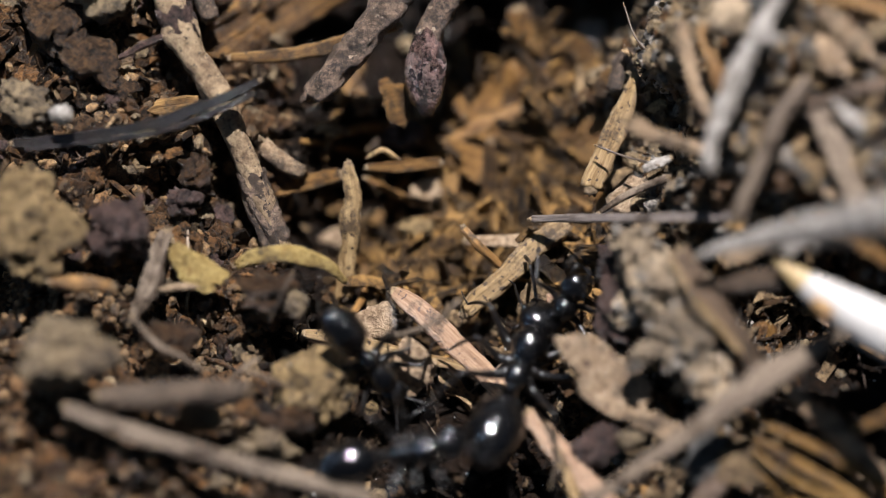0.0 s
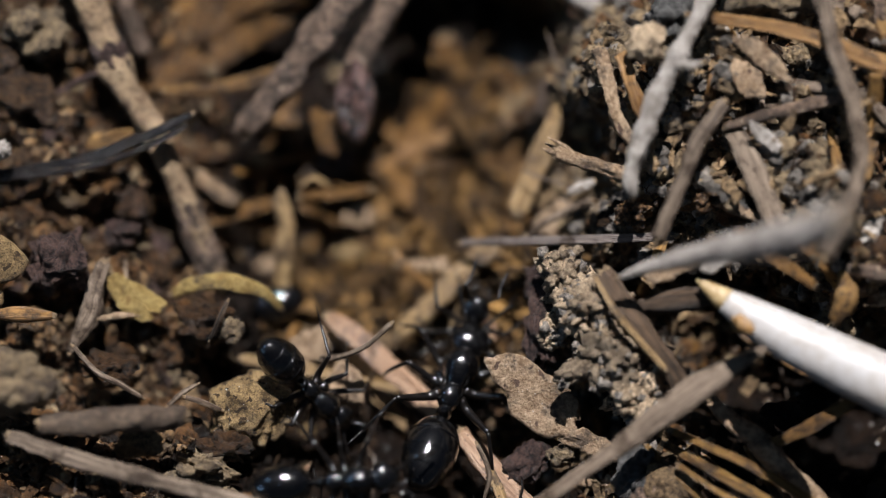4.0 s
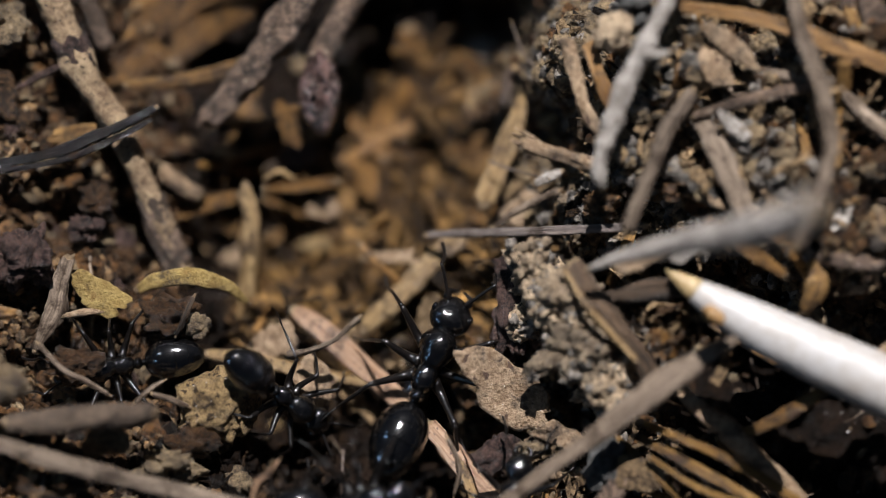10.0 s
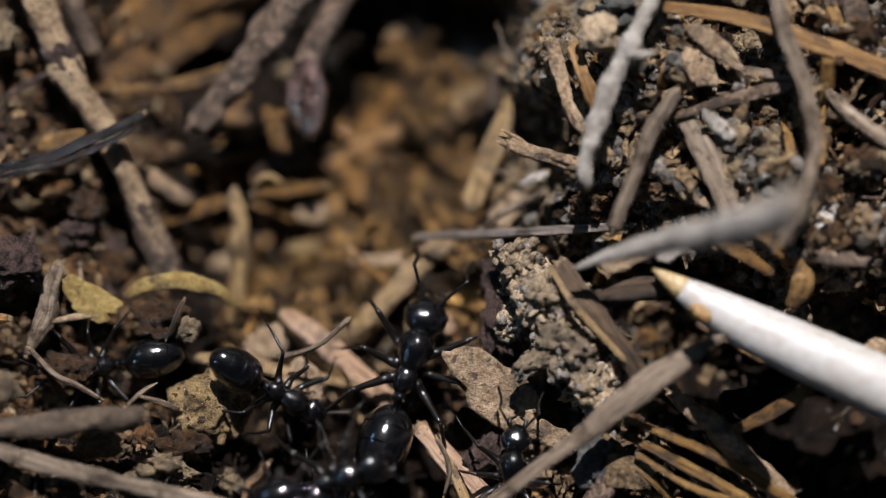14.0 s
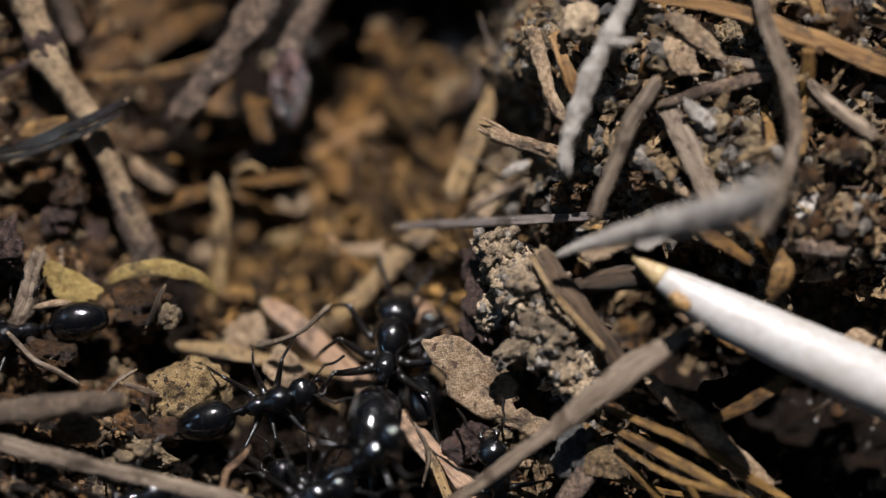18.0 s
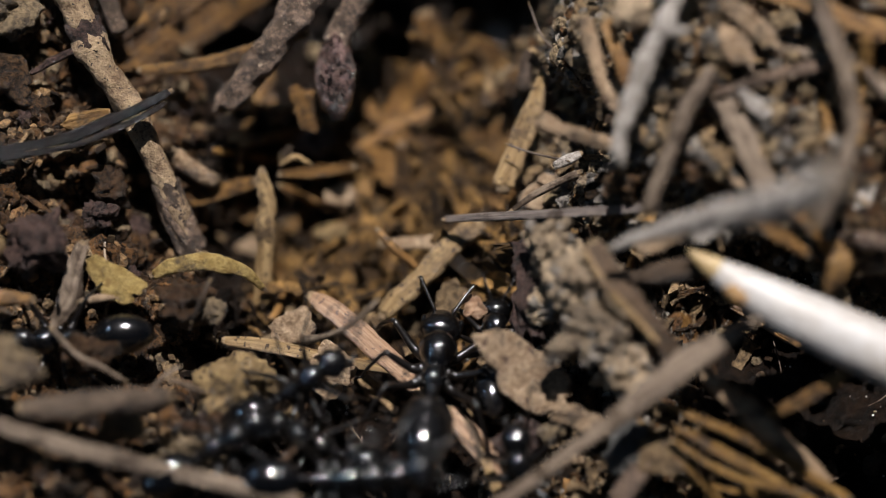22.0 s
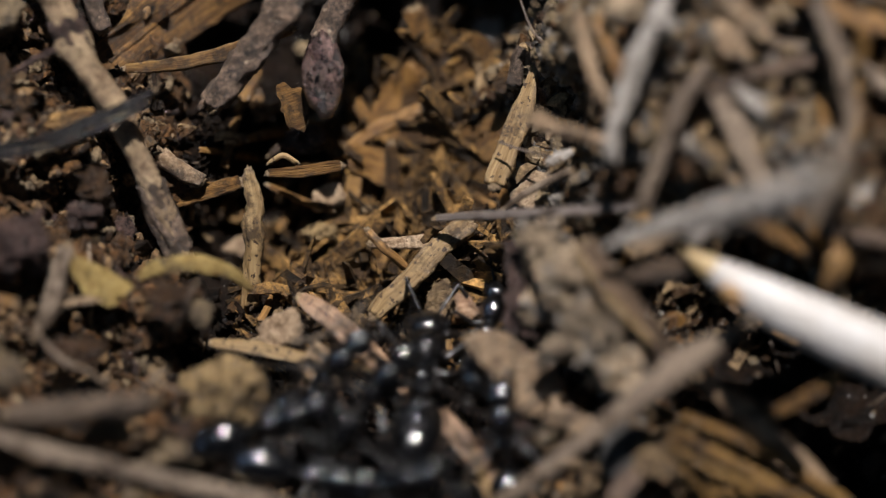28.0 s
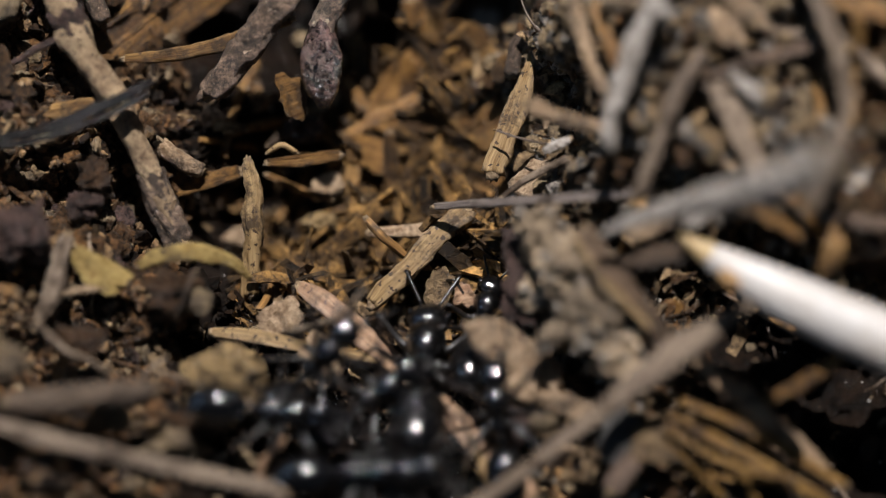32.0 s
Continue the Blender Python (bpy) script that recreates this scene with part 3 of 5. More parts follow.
def bud_thing(name, pts, mat, label, category, rough=0.1):
    """A closed bud: its core and the overlapping scales round it."""
    thing = rod(name, pts, mat, label, category, rough=rough, torn=False)
    path = spline(pts)
    mid = path[len(path) // 2][:3].copy()
    last = len(path) - 1
    for tier in range(4):
        for k in range(5):
            f0, turn = 0.04 + 0.19 * tier, (k + 0.5 * tier) * 2 * math.pi / 5
            bm = bmesh.new()
            grid = []
            for i in range(8):
                row = []
                f = f0 + 0.40 * i / 7
                p = path[min(last, int(f * last))]
                t = Vector((path[min(last, int(f * last) + 1)] - path[max(0, int(f * last) - 1)])[:3]).normalized()
                side = t.cross(Vector((0, 0, 1))).normalized()
                over = side.cross(t)
                spread = 0.85 * (1 - (i / 7) ** 2.2) + 0.05
                for j in range(7):
                    a = turn + spread * (j / 3 - 1)
                    r = p[3] / 2 * (1.07 - 0.05 * i / 7 + 0.03 * tier) - 0.10 * abs(j / 3 - 1) ** 2 * p[3] / 2
                    row.append(bm.verts.new(Vector(p[:3] - mid) + side * math.cos(a) * r + over * math.sin(a) * r))
                grid.append(row)
            for i in range(7):
                for j in range(6):
                    bm.faces.new((grid[i][j], grid[i][j + 1], grid[i + 1][j + 1], grid[i + 1][j]))
            bmesh.ops.solidify(bm, geom=bm.faces[:], thickness=0.05)
            bmesh.ops.recalc_face_normals(bm, faces=bm.faces[:])
            part("bud_scale", bm, mat, thing)
    return thing


# ---- litter, piece by piece ----

# soil bank beside the pit
PALE_TWIG = [(-15.41, 13.46, -1.9, 0.983), (-14.28, 10.64, -1.7, 1.002), (-13.25, 8.24, -1.6, 1.041), (-12.14, 5.94, -1.6, 1.001), (-11.03, 4.15, -1.7, 0.942), (-10.35, 2.64, -2.0, 0.883), (-9.67, 0.83, -2.4, 0.947), (-8.96, -0.99, -3.1, 0.952)]
pale_twig = rod("twig", PALE_TWIG, M_BARK, "pale speckled twig lying down the soil bank", "twig", rough=0.1, knots=0.25)
sleeve(pale_twig, PALE_TWIG, 0.80, 0.97, 1.05, M_GREYBARK, "rotten_bark", "dark rotten bark peeling off the lower end")
sleeve(pale_twig, PALE_TWIG, 0.40, 0.47, 1.16, M_PURPLE, "soil_cake", "dark soil caked round the twig")
rod("needle", [(-18.19, 2.69, -0.6, 0.278), (-16.2, 3.0, -0.6, 0.298), (-13.81, 3.42, -0.55, 0.337), (-12.03, 4.03, -0.5, 0.356), (-10.64, 4.67, -0.55, 0.317), (-9.82, 5.11, -0.7, 0.239)], M_DARKNEEDLE, "charcoal-grey split conifer needle across a twig", "needle", flat=0.7, rough=0.14, groove=0.25, split=1.0)
rod("rootlet", [(-14.73, 5.82, -1.5, 0.18), (-13.71, 6.38, -1.3, 0.28), (-12.93, 6.68, -1.5, 0.24)], M_PURPLE, "short dark rootlet at the pale twig", "root")
rod("needle", [(-10.97, 6, -3.2, 0.284), (-9.25, 6.15, -3.2, 0.487), (-7.43, 6.57, -3.3, 0.527), (-5.21, 7.37, -3.6, 0.488)], M_NEEDLE, "tan flat needle under the bark twigs", "needle", flat=0.5, groove=0.15)
plate("dead_leaf", (-8.94, 8.41, -4.6), (6.78, 3.08), 35, M_LEAF, "large brown dead leaf behind the twigs", "leaf", bend=1.2, tilt=(18, 0), rib=True)
rod("stick", [(-13.14, 12.19, -3.3, 0.527), (-12.5, 9.54, -3.1, 0.527), (-12.07, 8.31, -2.9, 0.606), (-11.78, 7.42, -3.1, 0.607)], M_GREYBARK, "short blunt stick end behind the pale twig", "stick")
rod("twig", [(-1.96, 13.14, -2, 1.044), (-4.75, 9.04, -2.2, 1.086), (-5.75, 7.68, -2.4, 1.088), (-6.86, 6.12, -2.7, 1.05), (-7.88, 4.66, -3.1, 0.81)], M_GREYBARK, "grey-brown bark twig with a torn end", "twig", rough=0.16, knots=0.25, prongs=3)
rod("bud_twig", [(-1.19, 12.67, -3.2, 0.892), (-2.89, 9.29, -3, 0.891), (-3.49, 8.1, -3, 0.891), (-3.99, 6.92, -3, 0.891)], M_GREYBARK, "thin bark twig carrying a closed bud", "twig", rough=0.14, knots=0.2)
bud_thing("bud", [(-3.99, 7.08, -3, 0.769), (-4.15, 6.51, -2.9, 1.011), (-4.11, 5.76, -2.8, 1.293), (-4.04, 5.02, -2.8, 1.051), (-3.95, 4.24, -2.9, 0.364)], M_BUD, "closed violet-brown scaly twig bud", "bud", rough=0.14)
plate("leaf_scrap", (-5.12, 4.67, -3.6), (1.2, 1.7), 20, M_LEAF, "tan triangular leaf scrap under the bud", "leaf", tilt=(0, 15), power=1.6)
lump("clod", (-4.89, 3.52, -5.3), (1.63, 1.23, 1.23), M_PURPLE, "dark rooty clod under the bud", "clod", rough=0.6)
# both strips in the darker leaf brown: the twig's shade as colour
rod("leaf_strip", [(-9.33, 1.37, -3.8, 0.448), (-8.23, 1.7, -3.7, 0.61), (-7.03, 2.03, -3.8, 0.448)], M_LEAF, "orange-brown leaf strip in the pit", "leaf", flat=0.25)
rod("leaf_strip", [(-6.03, 2.32, -3.6, 0.285), (-4.84, 2.38, -3.7, 0.407), (-3.55, 2.58, -4, 0.367)], M_LEAF, "brown leaf strip over the pit", "leaf", flat=0.3)
rod("needle", [(-6.69, 2.37, -3, 0.324), (-6.5, 1.18, -3, 0.607), (-6.61, -0.01, -3.1, 0.608), (-6.69, -2.19, -3.6, 0.61)], M_SPOTTED, "golden flaky needle standing in the pit", "needle", flat=0.35, rough=0.34, ragged=0.6, groove=0.15)
rod("stick", [(-9.77, 2.98, -3.1, 0.607), (-9.09, 2.39, -3.2, 0.69), (-8.4, 2.03, -3.4, 0.609)], M_FLAKE, "short pinkish stick beside the pale twig", "stick")
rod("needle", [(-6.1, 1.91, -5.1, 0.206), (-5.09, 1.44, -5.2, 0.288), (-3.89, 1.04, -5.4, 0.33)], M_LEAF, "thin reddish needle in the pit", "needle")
plate("leaf_scrap", (-4.0, 1.5, -5.6), (1.23, 0.92), 10, M_FLAKE, "small rosy leaf scrap in the pit", "leaf")

# needles heaped in the pit, with pit shade put into the leaf-brown ones
rod("needle", [(-3.29, 3.34, -5.92, 0.331), (-2.07, 4.0, -6.01, 0.456), (-0.75, 4.65, -6.18, 0.415)], M_ORANGE, "orange-brown needle across the pit floor", "needle", flat=0.5)
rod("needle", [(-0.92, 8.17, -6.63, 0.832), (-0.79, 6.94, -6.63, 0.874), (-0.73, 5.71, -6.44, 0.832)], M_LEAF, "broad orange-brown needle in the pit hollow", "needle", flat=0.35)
plate("dead_leaf", (0.29, 6.11, -6.55), (3.0, 2.1), 20, M_LEAF, "round brown leaf at the back of the pit", "leaf")
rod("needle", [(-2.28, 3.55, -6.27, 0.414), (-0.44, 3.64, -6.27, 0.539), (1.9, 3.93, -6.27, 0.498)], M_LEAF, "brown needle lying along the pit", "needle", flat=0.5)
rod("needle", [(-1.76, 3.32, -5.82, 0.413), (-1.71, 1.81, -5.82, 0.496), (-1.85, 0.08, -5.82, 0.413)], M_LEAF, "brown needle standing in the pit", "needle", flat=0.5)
rod("needle", [(-3.31, -0.41, -5.82, 0.372), (-3.3, 0.8, -5.82, 0.579), (-2.99, 2.42, -6.01, 0.497)], M_NEEDLE, "tan needle leaning in the pit", "needle", flat=0.5)
lump("resin_lump", (-4.31, 0.19, -5.6), (1.64, 1.02, 1.02), M_STONE, "rosy rounded lump in the pit", "lump", rough=0.3)
rod("needle", [(-2.46, -0.18, -4, 0.326), (-0.86, -0.13, -4, 0.449), (1.33, -0.2, -4, 0.326)], M_FLAKE, "pale needle along the pit bottom", "needle", flat=0.5)
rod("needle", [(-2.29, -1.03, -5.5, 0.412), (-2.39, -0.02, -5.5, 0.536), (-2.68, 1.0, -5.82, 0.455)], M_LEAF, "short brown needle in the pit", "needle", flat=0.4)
plate("leaf_scrap", (-3.46, -1.13, -5.3), (0.94, 1.63), 5, M_NEEDLE, "tan leaf scrap standing in the pit", "leaf", tilt=(10, 10))
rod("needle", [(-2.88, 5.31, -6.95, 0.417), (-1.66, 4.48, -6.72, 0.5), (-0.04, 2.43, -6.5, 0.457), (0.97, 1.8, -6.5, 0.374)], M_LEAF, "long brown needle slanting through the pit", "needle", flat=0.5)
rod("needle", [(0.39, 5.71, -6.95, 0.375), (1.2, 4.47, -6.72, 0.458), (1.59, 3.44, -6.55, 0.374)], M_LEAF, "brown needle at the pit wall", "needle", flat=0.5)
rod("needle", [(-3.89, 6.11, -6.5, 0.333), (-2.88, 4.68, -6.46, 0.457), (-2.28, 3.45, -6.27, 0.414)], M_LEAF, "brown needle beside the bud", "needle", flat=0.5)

# pit rim
rod("needle", [(3.31, 6.01, -3.4, 0.284), (3.04, 5, -3.2, 0.568), (2.69, 4.01, -3.1, 0.81), (2.33, 3.02, -3, 0.85), (1.88, 1.81, -2.9, 0.849)], M_SPOTTED, "golden needle with dark spots and a blunt end", "needle", flat=0.35, groove=0.2, sides=16, ragged=0.1)
rod("twig", [(2.56, 5.34, -4, 0.53), (2.86, 6.43, -3.8, 0.611), (3.45, 6.31, -3.5, 0.691), (3.65, 5.12, -3.7, 0.61), (3.76, 3.75, -4.2, 0.572)], M_GREYBARK, "dark curved twig at the nest hole", "twig")
rod("splinter", [(3.62, 2.53, -1.4, 0.28), (4.05, 2.7, -1.3, 0.36), (4.53, 2.93, -1.4, 0.24)], M_ROOT, "small whitish splinter on the pit rim", "splinter", flat=0.6)
rod("fibre", [(2.8, 8.23, -2.5, 0.06), (3.22, 7.13, -2.3, 0.07), (3.91, 6.53, -2.3, 0.07), (4.9, 6.4, -2.4, 0.06)], M_HAIR, "thin curved brown fibre over the nest hole", "fibre", rough=0)
rod("fibre", [(2.02, 3.29, -2.2, 0.08), (2.89, 2.98, -1.9, 0.08), (4.05, 2.69, -1.2, 0.08)], M_HAIR, "thin grey fibre on the spotted needle", "fibre", rough=0)
rod("needle", [(2.2, 1.02, -1.9, 0.201), (3.08, 1.6, -1.8, 0.281), (4.44, 2.27, -1.4, 0.28)], M_STICK, "thin grey splinter over the horizontal needle", "needle")
rod("needle", [(-0.16, 0.68, -2.4, 0.261), (1.89, 0.77, -1.3, 0.316), (4.56, 0.87, 0.3, 0.341), (7.29, 1.03, 1.5, 0.31)], M_GREYNEEDLE, "grey straight needle bridging the pit rim", "needle", flat=0.7, groove=0.15, rough=0.05)
rod("stick", [(-2.56, 0.25, -2.9, 0.283), (-1.95, -0.39, -2.9, 0.324), (-1.22, -1.03, -3.2, 0.284)], M_ORANGE, "small red-brown stick with a rough tip", "stick")
rod("needle", [(0.93, 0.45, -3.3, 0.73), (-0.07, -0.34, -3.1, 0.729), (-1.16, -1.43, -2.9, 0.769), (-2.36, -2.67, -2.9, 0.526)], M_SPOTTED, "grey-gold rough needle across the pit rim", "needle", flat=0.5, rough=0.12, groove=0.2)
rod("needle", [(-4.91, -2.03, -2.3, 0.443), (-4.22, -2.49, -2.1, 0.764), (-2.84, -3.67, -1.8, 0.802), (-0.94, -5.38, -1.6, 0.721)], M_PINK, "pinkish flat needle with dark specks", "needle", flat=0.4, groove=0.12, ragged=0.1, rough=0.05)
rod("needle", [(-0.11, -6.03, -0.1, 0.633), (0.86, -7.11, 0.3, 0.789), (2.28, -8.52, 1.0, 0.667), (2.94, -9.28, 1.2, 0.666)], M_PINK, "pinkish flaking needle below the ants", "needle", flat=0.4, rough=0.07)
rod("hooked_stalk", [(-5.03, -3.55, -0.4, 0.317), (-4.31, -3.37, 0.2, 0.197), (-3.51, -3.02, 0.8, 0.177), (-2.91, -2.5, 1.1, 0.176), (-2.58, -2.18, 1.2, 0.235)], M_STICK, "thin hooked stalk over the pink needle", "stalk")
rod("needle", [(-7.95, -3.58, -1.9, 0.341), (-6.56, -3.74, -1.7, 0.477), (-4.8, -4.11, -1.7, 0.443), (-2.25, -4.59, -1.7, 0.307)], M_SPOTTED, "flat golden needle with dark specks", "needle", flat=0.35, groove=0.15, rough=0.05)
plate("leaf_scrap", (-4.2, -4.63, -1.2), (1.4, 1.8), 30, M_FLAKE, "curled brown leaf scrap among ants", "leaf", bend=0.5)
plate("leaf_scrap", (-4.14, -4.42, -0.8), (1.19, 1.39), 20, M_FLAKE, "pale rosy leaf scrap among the ants", "leaf", bend=0.3)
plate("leaf_scrap", (-5.59, -3.07, -2), (1.61, 1.21), 0, M_FLAKE, "tan leaf scrap at the pit foot", "leaf")
plate("leaf_scrap", (-0.08, -2.22, -2.6), (1.01, 1.41), -30, M_HUMUSTAN, "orange leaf scrap under the ants", "leaf")
plate("leaf_scrap", (0.8, -2.42, -2.2), (0.8, 1.01), 10, M_PINK, "small pale leaf scrap by ants", "leaf")

# yellow leaf and soil side
rod("curled_leaf", [(-10.41, -1.27, -0.9, 0.279), (-9.63, -0.93, -0.6, 0.556), (-8.42, -0.81, -0.5, 0.595), (-7.35, -1.08, -0.8, 0.438), (-6.59, -1.74, -1.5, 0.2)], M_YELLOW, "curled dry yellow leaf with a dark edge", "leaf", flat=0.35, rough=0.12)
plate("yellow_flake", (-11.59, -1.55, -0.3), (2.06, 1.22), -38, M_YELLOW, "crinkled yellow leaf flake on the soil", "leaf", bend=0.2, rough=0.35)
rod("stick", [(-12.78, -0.2, -0.3, 0.515), (-13.04, -1.15, 0.0, 0.593), (-13.42, -2.34, 0.1, 0.592), (-13.93, -3.37, 0.0, 0.277)], M_STICK, "flaking grey-brown stick on the soil", "stick", rough=0.2, flat=0.6)
rod("stick", [(-12.82, -2.18, 0.2, 0.198), (-12.12, -2.04, 0.3, 0.237), (-11.65, -2.04, 0.1, 0.158)], M_FLAKE, "tiny pale stick by the yellow flake", "stick")
lump("clod", (-14.23, -0.17, 0.1), (2.56, 2.36, 1.77), M_PURPLE, "dark purple-brown soil clod", "clod", rough=0.8, detail=5)
rod("seed", [(-16.54, -2.03, 1.1, 0.274), (-15.56, -2.03, 1.2, 0.587), (-14.45, -2.06, 1.1, 0.313)], M_ORANGE, "smooth tan seed on the soil", "seed", rough=0.02, sides=18)
lump("stone", (-17.62, -0.13, 0.7), (3.33, 3.92, 2.35), M_STONE, "large cracked sandy stone on the soil", "stone", rough=0.4, crumbly=0.4, detail=5, facets=10)
lump("stone", (-15.81, -4.21, 3.2), (3.28, 2.22, 1.93), M_TANCRUMB, "olive-ochre gritty stone near the lower needle", "stone", rough=0.4, crumbly=0.4, detail=5, facets=10)
lump("stone", (-7.42, -5.38, 0.1), (2.72, 2.4, 2.36), M_STONE, "angular sandy stone beside the ants", "stone", rough=0.28, detail=5, facets=8, turn=20, crumbly=0.4, grains=22)
lump("pebble", (-16.45, 3.73, 0.2), (0.87, 0.87, 0.79), M_ROOT, "small whitish pebble on the soil", "pebble")
lump("stone", (-17.8, 4.18, -1.0), (1.98, 1.79, 1.19), M_TANCRUMB, "ochre soil lump at the bank edge", "clod", rough=0.5)
rod("stick", [(-9.71, -4.85, 1.2, 0.157), (-9.18, -5, 1.2, 0.196), (-8.5, -5.29, 1, 0.157)], M_STICK, "thin pale sprig leaning on the stone", "sprig")
rod("stick", [(-14.55, -5.79, 3, 0.695), (-12.61, -5.64, 3.1, 0.887), (-10.68, -5.48, 3.1, 0.887), (-9.61, -5.41, 3.1, 0.656)], M_LOG, "thick grey-brown stick lying low over the soil", "stick", rough=0.1)
rod("needle", [(-15.67, -6.19, 3, 0.425), (-13.76, -6.81, 3.1, 0.579), (-11.05, -7.5, 3.2, 0.578), (-8.14, -8.18, 3.3, 0.539), (-5.24, -8.87, 3.4, 0.5)], M_STICK, "long dull curved needle low over the soil", "needle", flat=0.7, groove=0.1)
plate("leaf_scrap", (-11.24, -6.37, 2.2), (1.55, 1.07), 0, M_HUMUSTAN, "orange-brown leaf scrap under the thick stick", "leaf")
lump("clod", (-9.17, -7.3, 1.2), (2.15, 1.57, 1.57), M_TANCRUMB, "ochre crumbly clod on the soil", "clod", rough=0.7, detail=5, facets=8)
lump("clod", (-8.31, -6.64, 0.8), (2.36, 1.38, 1.38), M_CRUMB, "brown crumbly soil clod under the stone", "clod", rough=0.6)
rod("rootlet", [(-6.3, -9.03, 1.5, 0.234), (-6.08, -7.92, 2, 0.272), (-5.64, -7.51, 2.2, 0.272), (-5.29, -7.06, 2.4, 0.116)], M_PINK, "pale forked rootlet in front of the ants", "root", rough=0.12)

# litter mound on the right
rod("root", [(5.75, 2.38, 3.1, 0.266), (5.61, 3.05, 3.3, 0.53), (6.04, 4.31, 3.4, 0.48), (6.35, 5.56, 3.5, 0.611), (7.02, 6.81, 3.5, 0.579), (7.79, 8.36, 3.4, 0.562), (8.46, 10.01, 3.3, 0.563), (9.14, 12.54, 3.1, 0.564)], M_ROOT, "knobbly pale grey root over the mound", "root", rough=0.16, knots=0.8)
rod("rootlet", [(6.92, 6.91, 3.6, 0.365), (7.57, 6.86, 3.9, 0.364), (7.99, 6.93, 4, 0.191)], M_ROOT, "short side spur of the pale root", "root")
rod("root", [(5.32, -0.42, 3.6, 0.192), (6.35, -0.03, 4.2, 0.459), (8.07, 0.47, 5.7, 0.793), (9.92, 0.85, 8.4, 1.107), (11.14, 1.19, 11.1, 1.226), (11.95, 1.73, 12.8, 0.959)], M_ROOT, "thick pale grey root rising over the mound", "root", rough=0.06, knots=0.1)
rod("root", [(11.28, 12.57, 2.9, 0.425), (12.14, 9.46, 3.2, 0.501), (12.56, 7.51, 3.6, 0.557), (13.15, 5.77, 3.9, 0.556), (13.43, 3.85, 4.1, 0.574), (13.13, 2.31, 4.3, 0.573), (12.26, 0.4, 4.5, 0.553)], M_STICK, "curved brown-grey root bowing over the mound", "root", rough=0.1)
rod("needle", [(7.57, 8.66, 2.7, 0.251), (9.02, 8.54, 2.8, 0.348), (11.18, 8.19, 2.9, 0.406), (13.73, 7.34, 2.9, 0.464), (18.49, 5.51, 2.7, 0.465)], M_ORANGE, "thick orange-brown needle with long grooves", "needle", groove=0.2, flat=0.7, split=0.62)
rod("stick", [(8.85, 5.63, 2.8, 0.464), (8.13, 4.52, 3.0, 0.579), (7.36, 2.86, 3.1, 0.579), (6.66, 0.92, 2.9, 0.521)], M_STICK, "grey-brown stick standing on the mound", "stick", rough=0.12)
rod("stick", [(8.93, 4.82, 2.5, 0.252), (10.58, 5.31, 2.5, 0.426), (11.95, 5.66, 2.4, 0.466), (12.94, 5.82, 2.3, 0.311)], M_GREYBARK, "grey bark stick lying on the mound", "stick")
rod("needle", [(9.14, 4.82, 2.3, 0.563), (9.82, 3.46, 2.5, 0.872), (10.8, 1.43, 2.5, 0.775)], M_STICK, "flat tan needle piece on the mound", "needle", flat=0.35, groove=0.2)
plate("wood_chip", (10.27, 4.47, 2.8), (1.46, 0.58), -35, M_ROOT, "pale wood chip on the mound", "chip", tilt=(0, 15))
rod("root_stub", [(5.77, 3.1, 1.2, 0.529), (4.66, 3.37, 1.5, 0.527), (3.67, 3.68, 1.6, 0.566), (3.13, 3.88, 1.6, 0.566)], M_FLAKE, "rosy splintered root stub at the pit rim", "root", rough=0.2, prongs=3)
rod("stick", [(4.49, 7.47, 1.5, 0.41), (4.78, 6.38, 1.8, 0.468), (5.17, 5.21, 1.9, 0.409), (5.86, 4.14, 1.9, 0.312)], M_FLAKE, "fibrous bark strip at the mound edge", "stick", rough=0.25, flat=0.6)
rod("stick", [(5.36, 7.37, 1.7, 0.468), (5.65, 6.37, 2.0, 0.506), (6.23, 5.01, 2.0, 0.428)], M_ORANGE, "orange-brown bark strip at the mound edge", "stick", rough=0.2, flat=0.6)
lump("soil_ball", (6.18, 7.67, 2.6), (1.64, 1.64, 1.56), M_PALESTONE, "round pale yellowish soil ball on the mound", "clod", rough=0.3, detail=4)
lump("clod", (7.04, 8.6, 1.3), (2.17, 1.77, 1.58), M_GREYCHIP, "grey gritty clod on the mound", "clod", rough=0.5, detail=4)
lump("clod", (10.6, 9.19, 1.5), (3.34, 2.16, 1.77), M_TANCRUMB, "crumbly ochre clod on the mound", "clod", rough=0.55, detail=4)
rod("stick", [(13.72, 13.04, 1.9, 0.623), (14.29, 8.87, 2.3, 0.718), (14.49, 7.88, 2.2, 0.408)], M_GREYBARK, "grey splintered stick end", "stick", rough=0.2, flat=0.6)
rod("stick", [(14.19, 13.02, 2.2, 0.524), (15.05, 8.66, 2.5, 0.717), (15.48, 6.89, 2.3, 0.776)], M_GREYBARK, "grey cracked bark stick", "stick", rough=0.2, flat=0.6)
rod("stick", [(0.78, 12.04, -3.6, 0.59), (2.23, 11, -3.4, 0.589), (4.08, 9.55, -3.2, 0.649), (5.93, 8.31, -3, 0.587)], M_ROOT, "tan stick behind the nest hole", "stick")
rod("stick", [(6.09, -1.51, 1.9, 0.623), (7.15, -1.25, 2.1, 0.778), (8.7, -0.95, 2.2, 0.622)], M_DARKWOOD, "dark grey stick under the white spike", "stick")
rod("stick", [(4.8, -0.28, 2.2, 0.622), (5.76, -1.6, 2.5, 0.678), (6.74, -2.95, 2.5, 0.659), (7.54, -4.12, 2.3, 0.621)], M_DARKWOOD, "dark brown broken stick beside the stone", "stick", rough=0.12, flat=0.6)
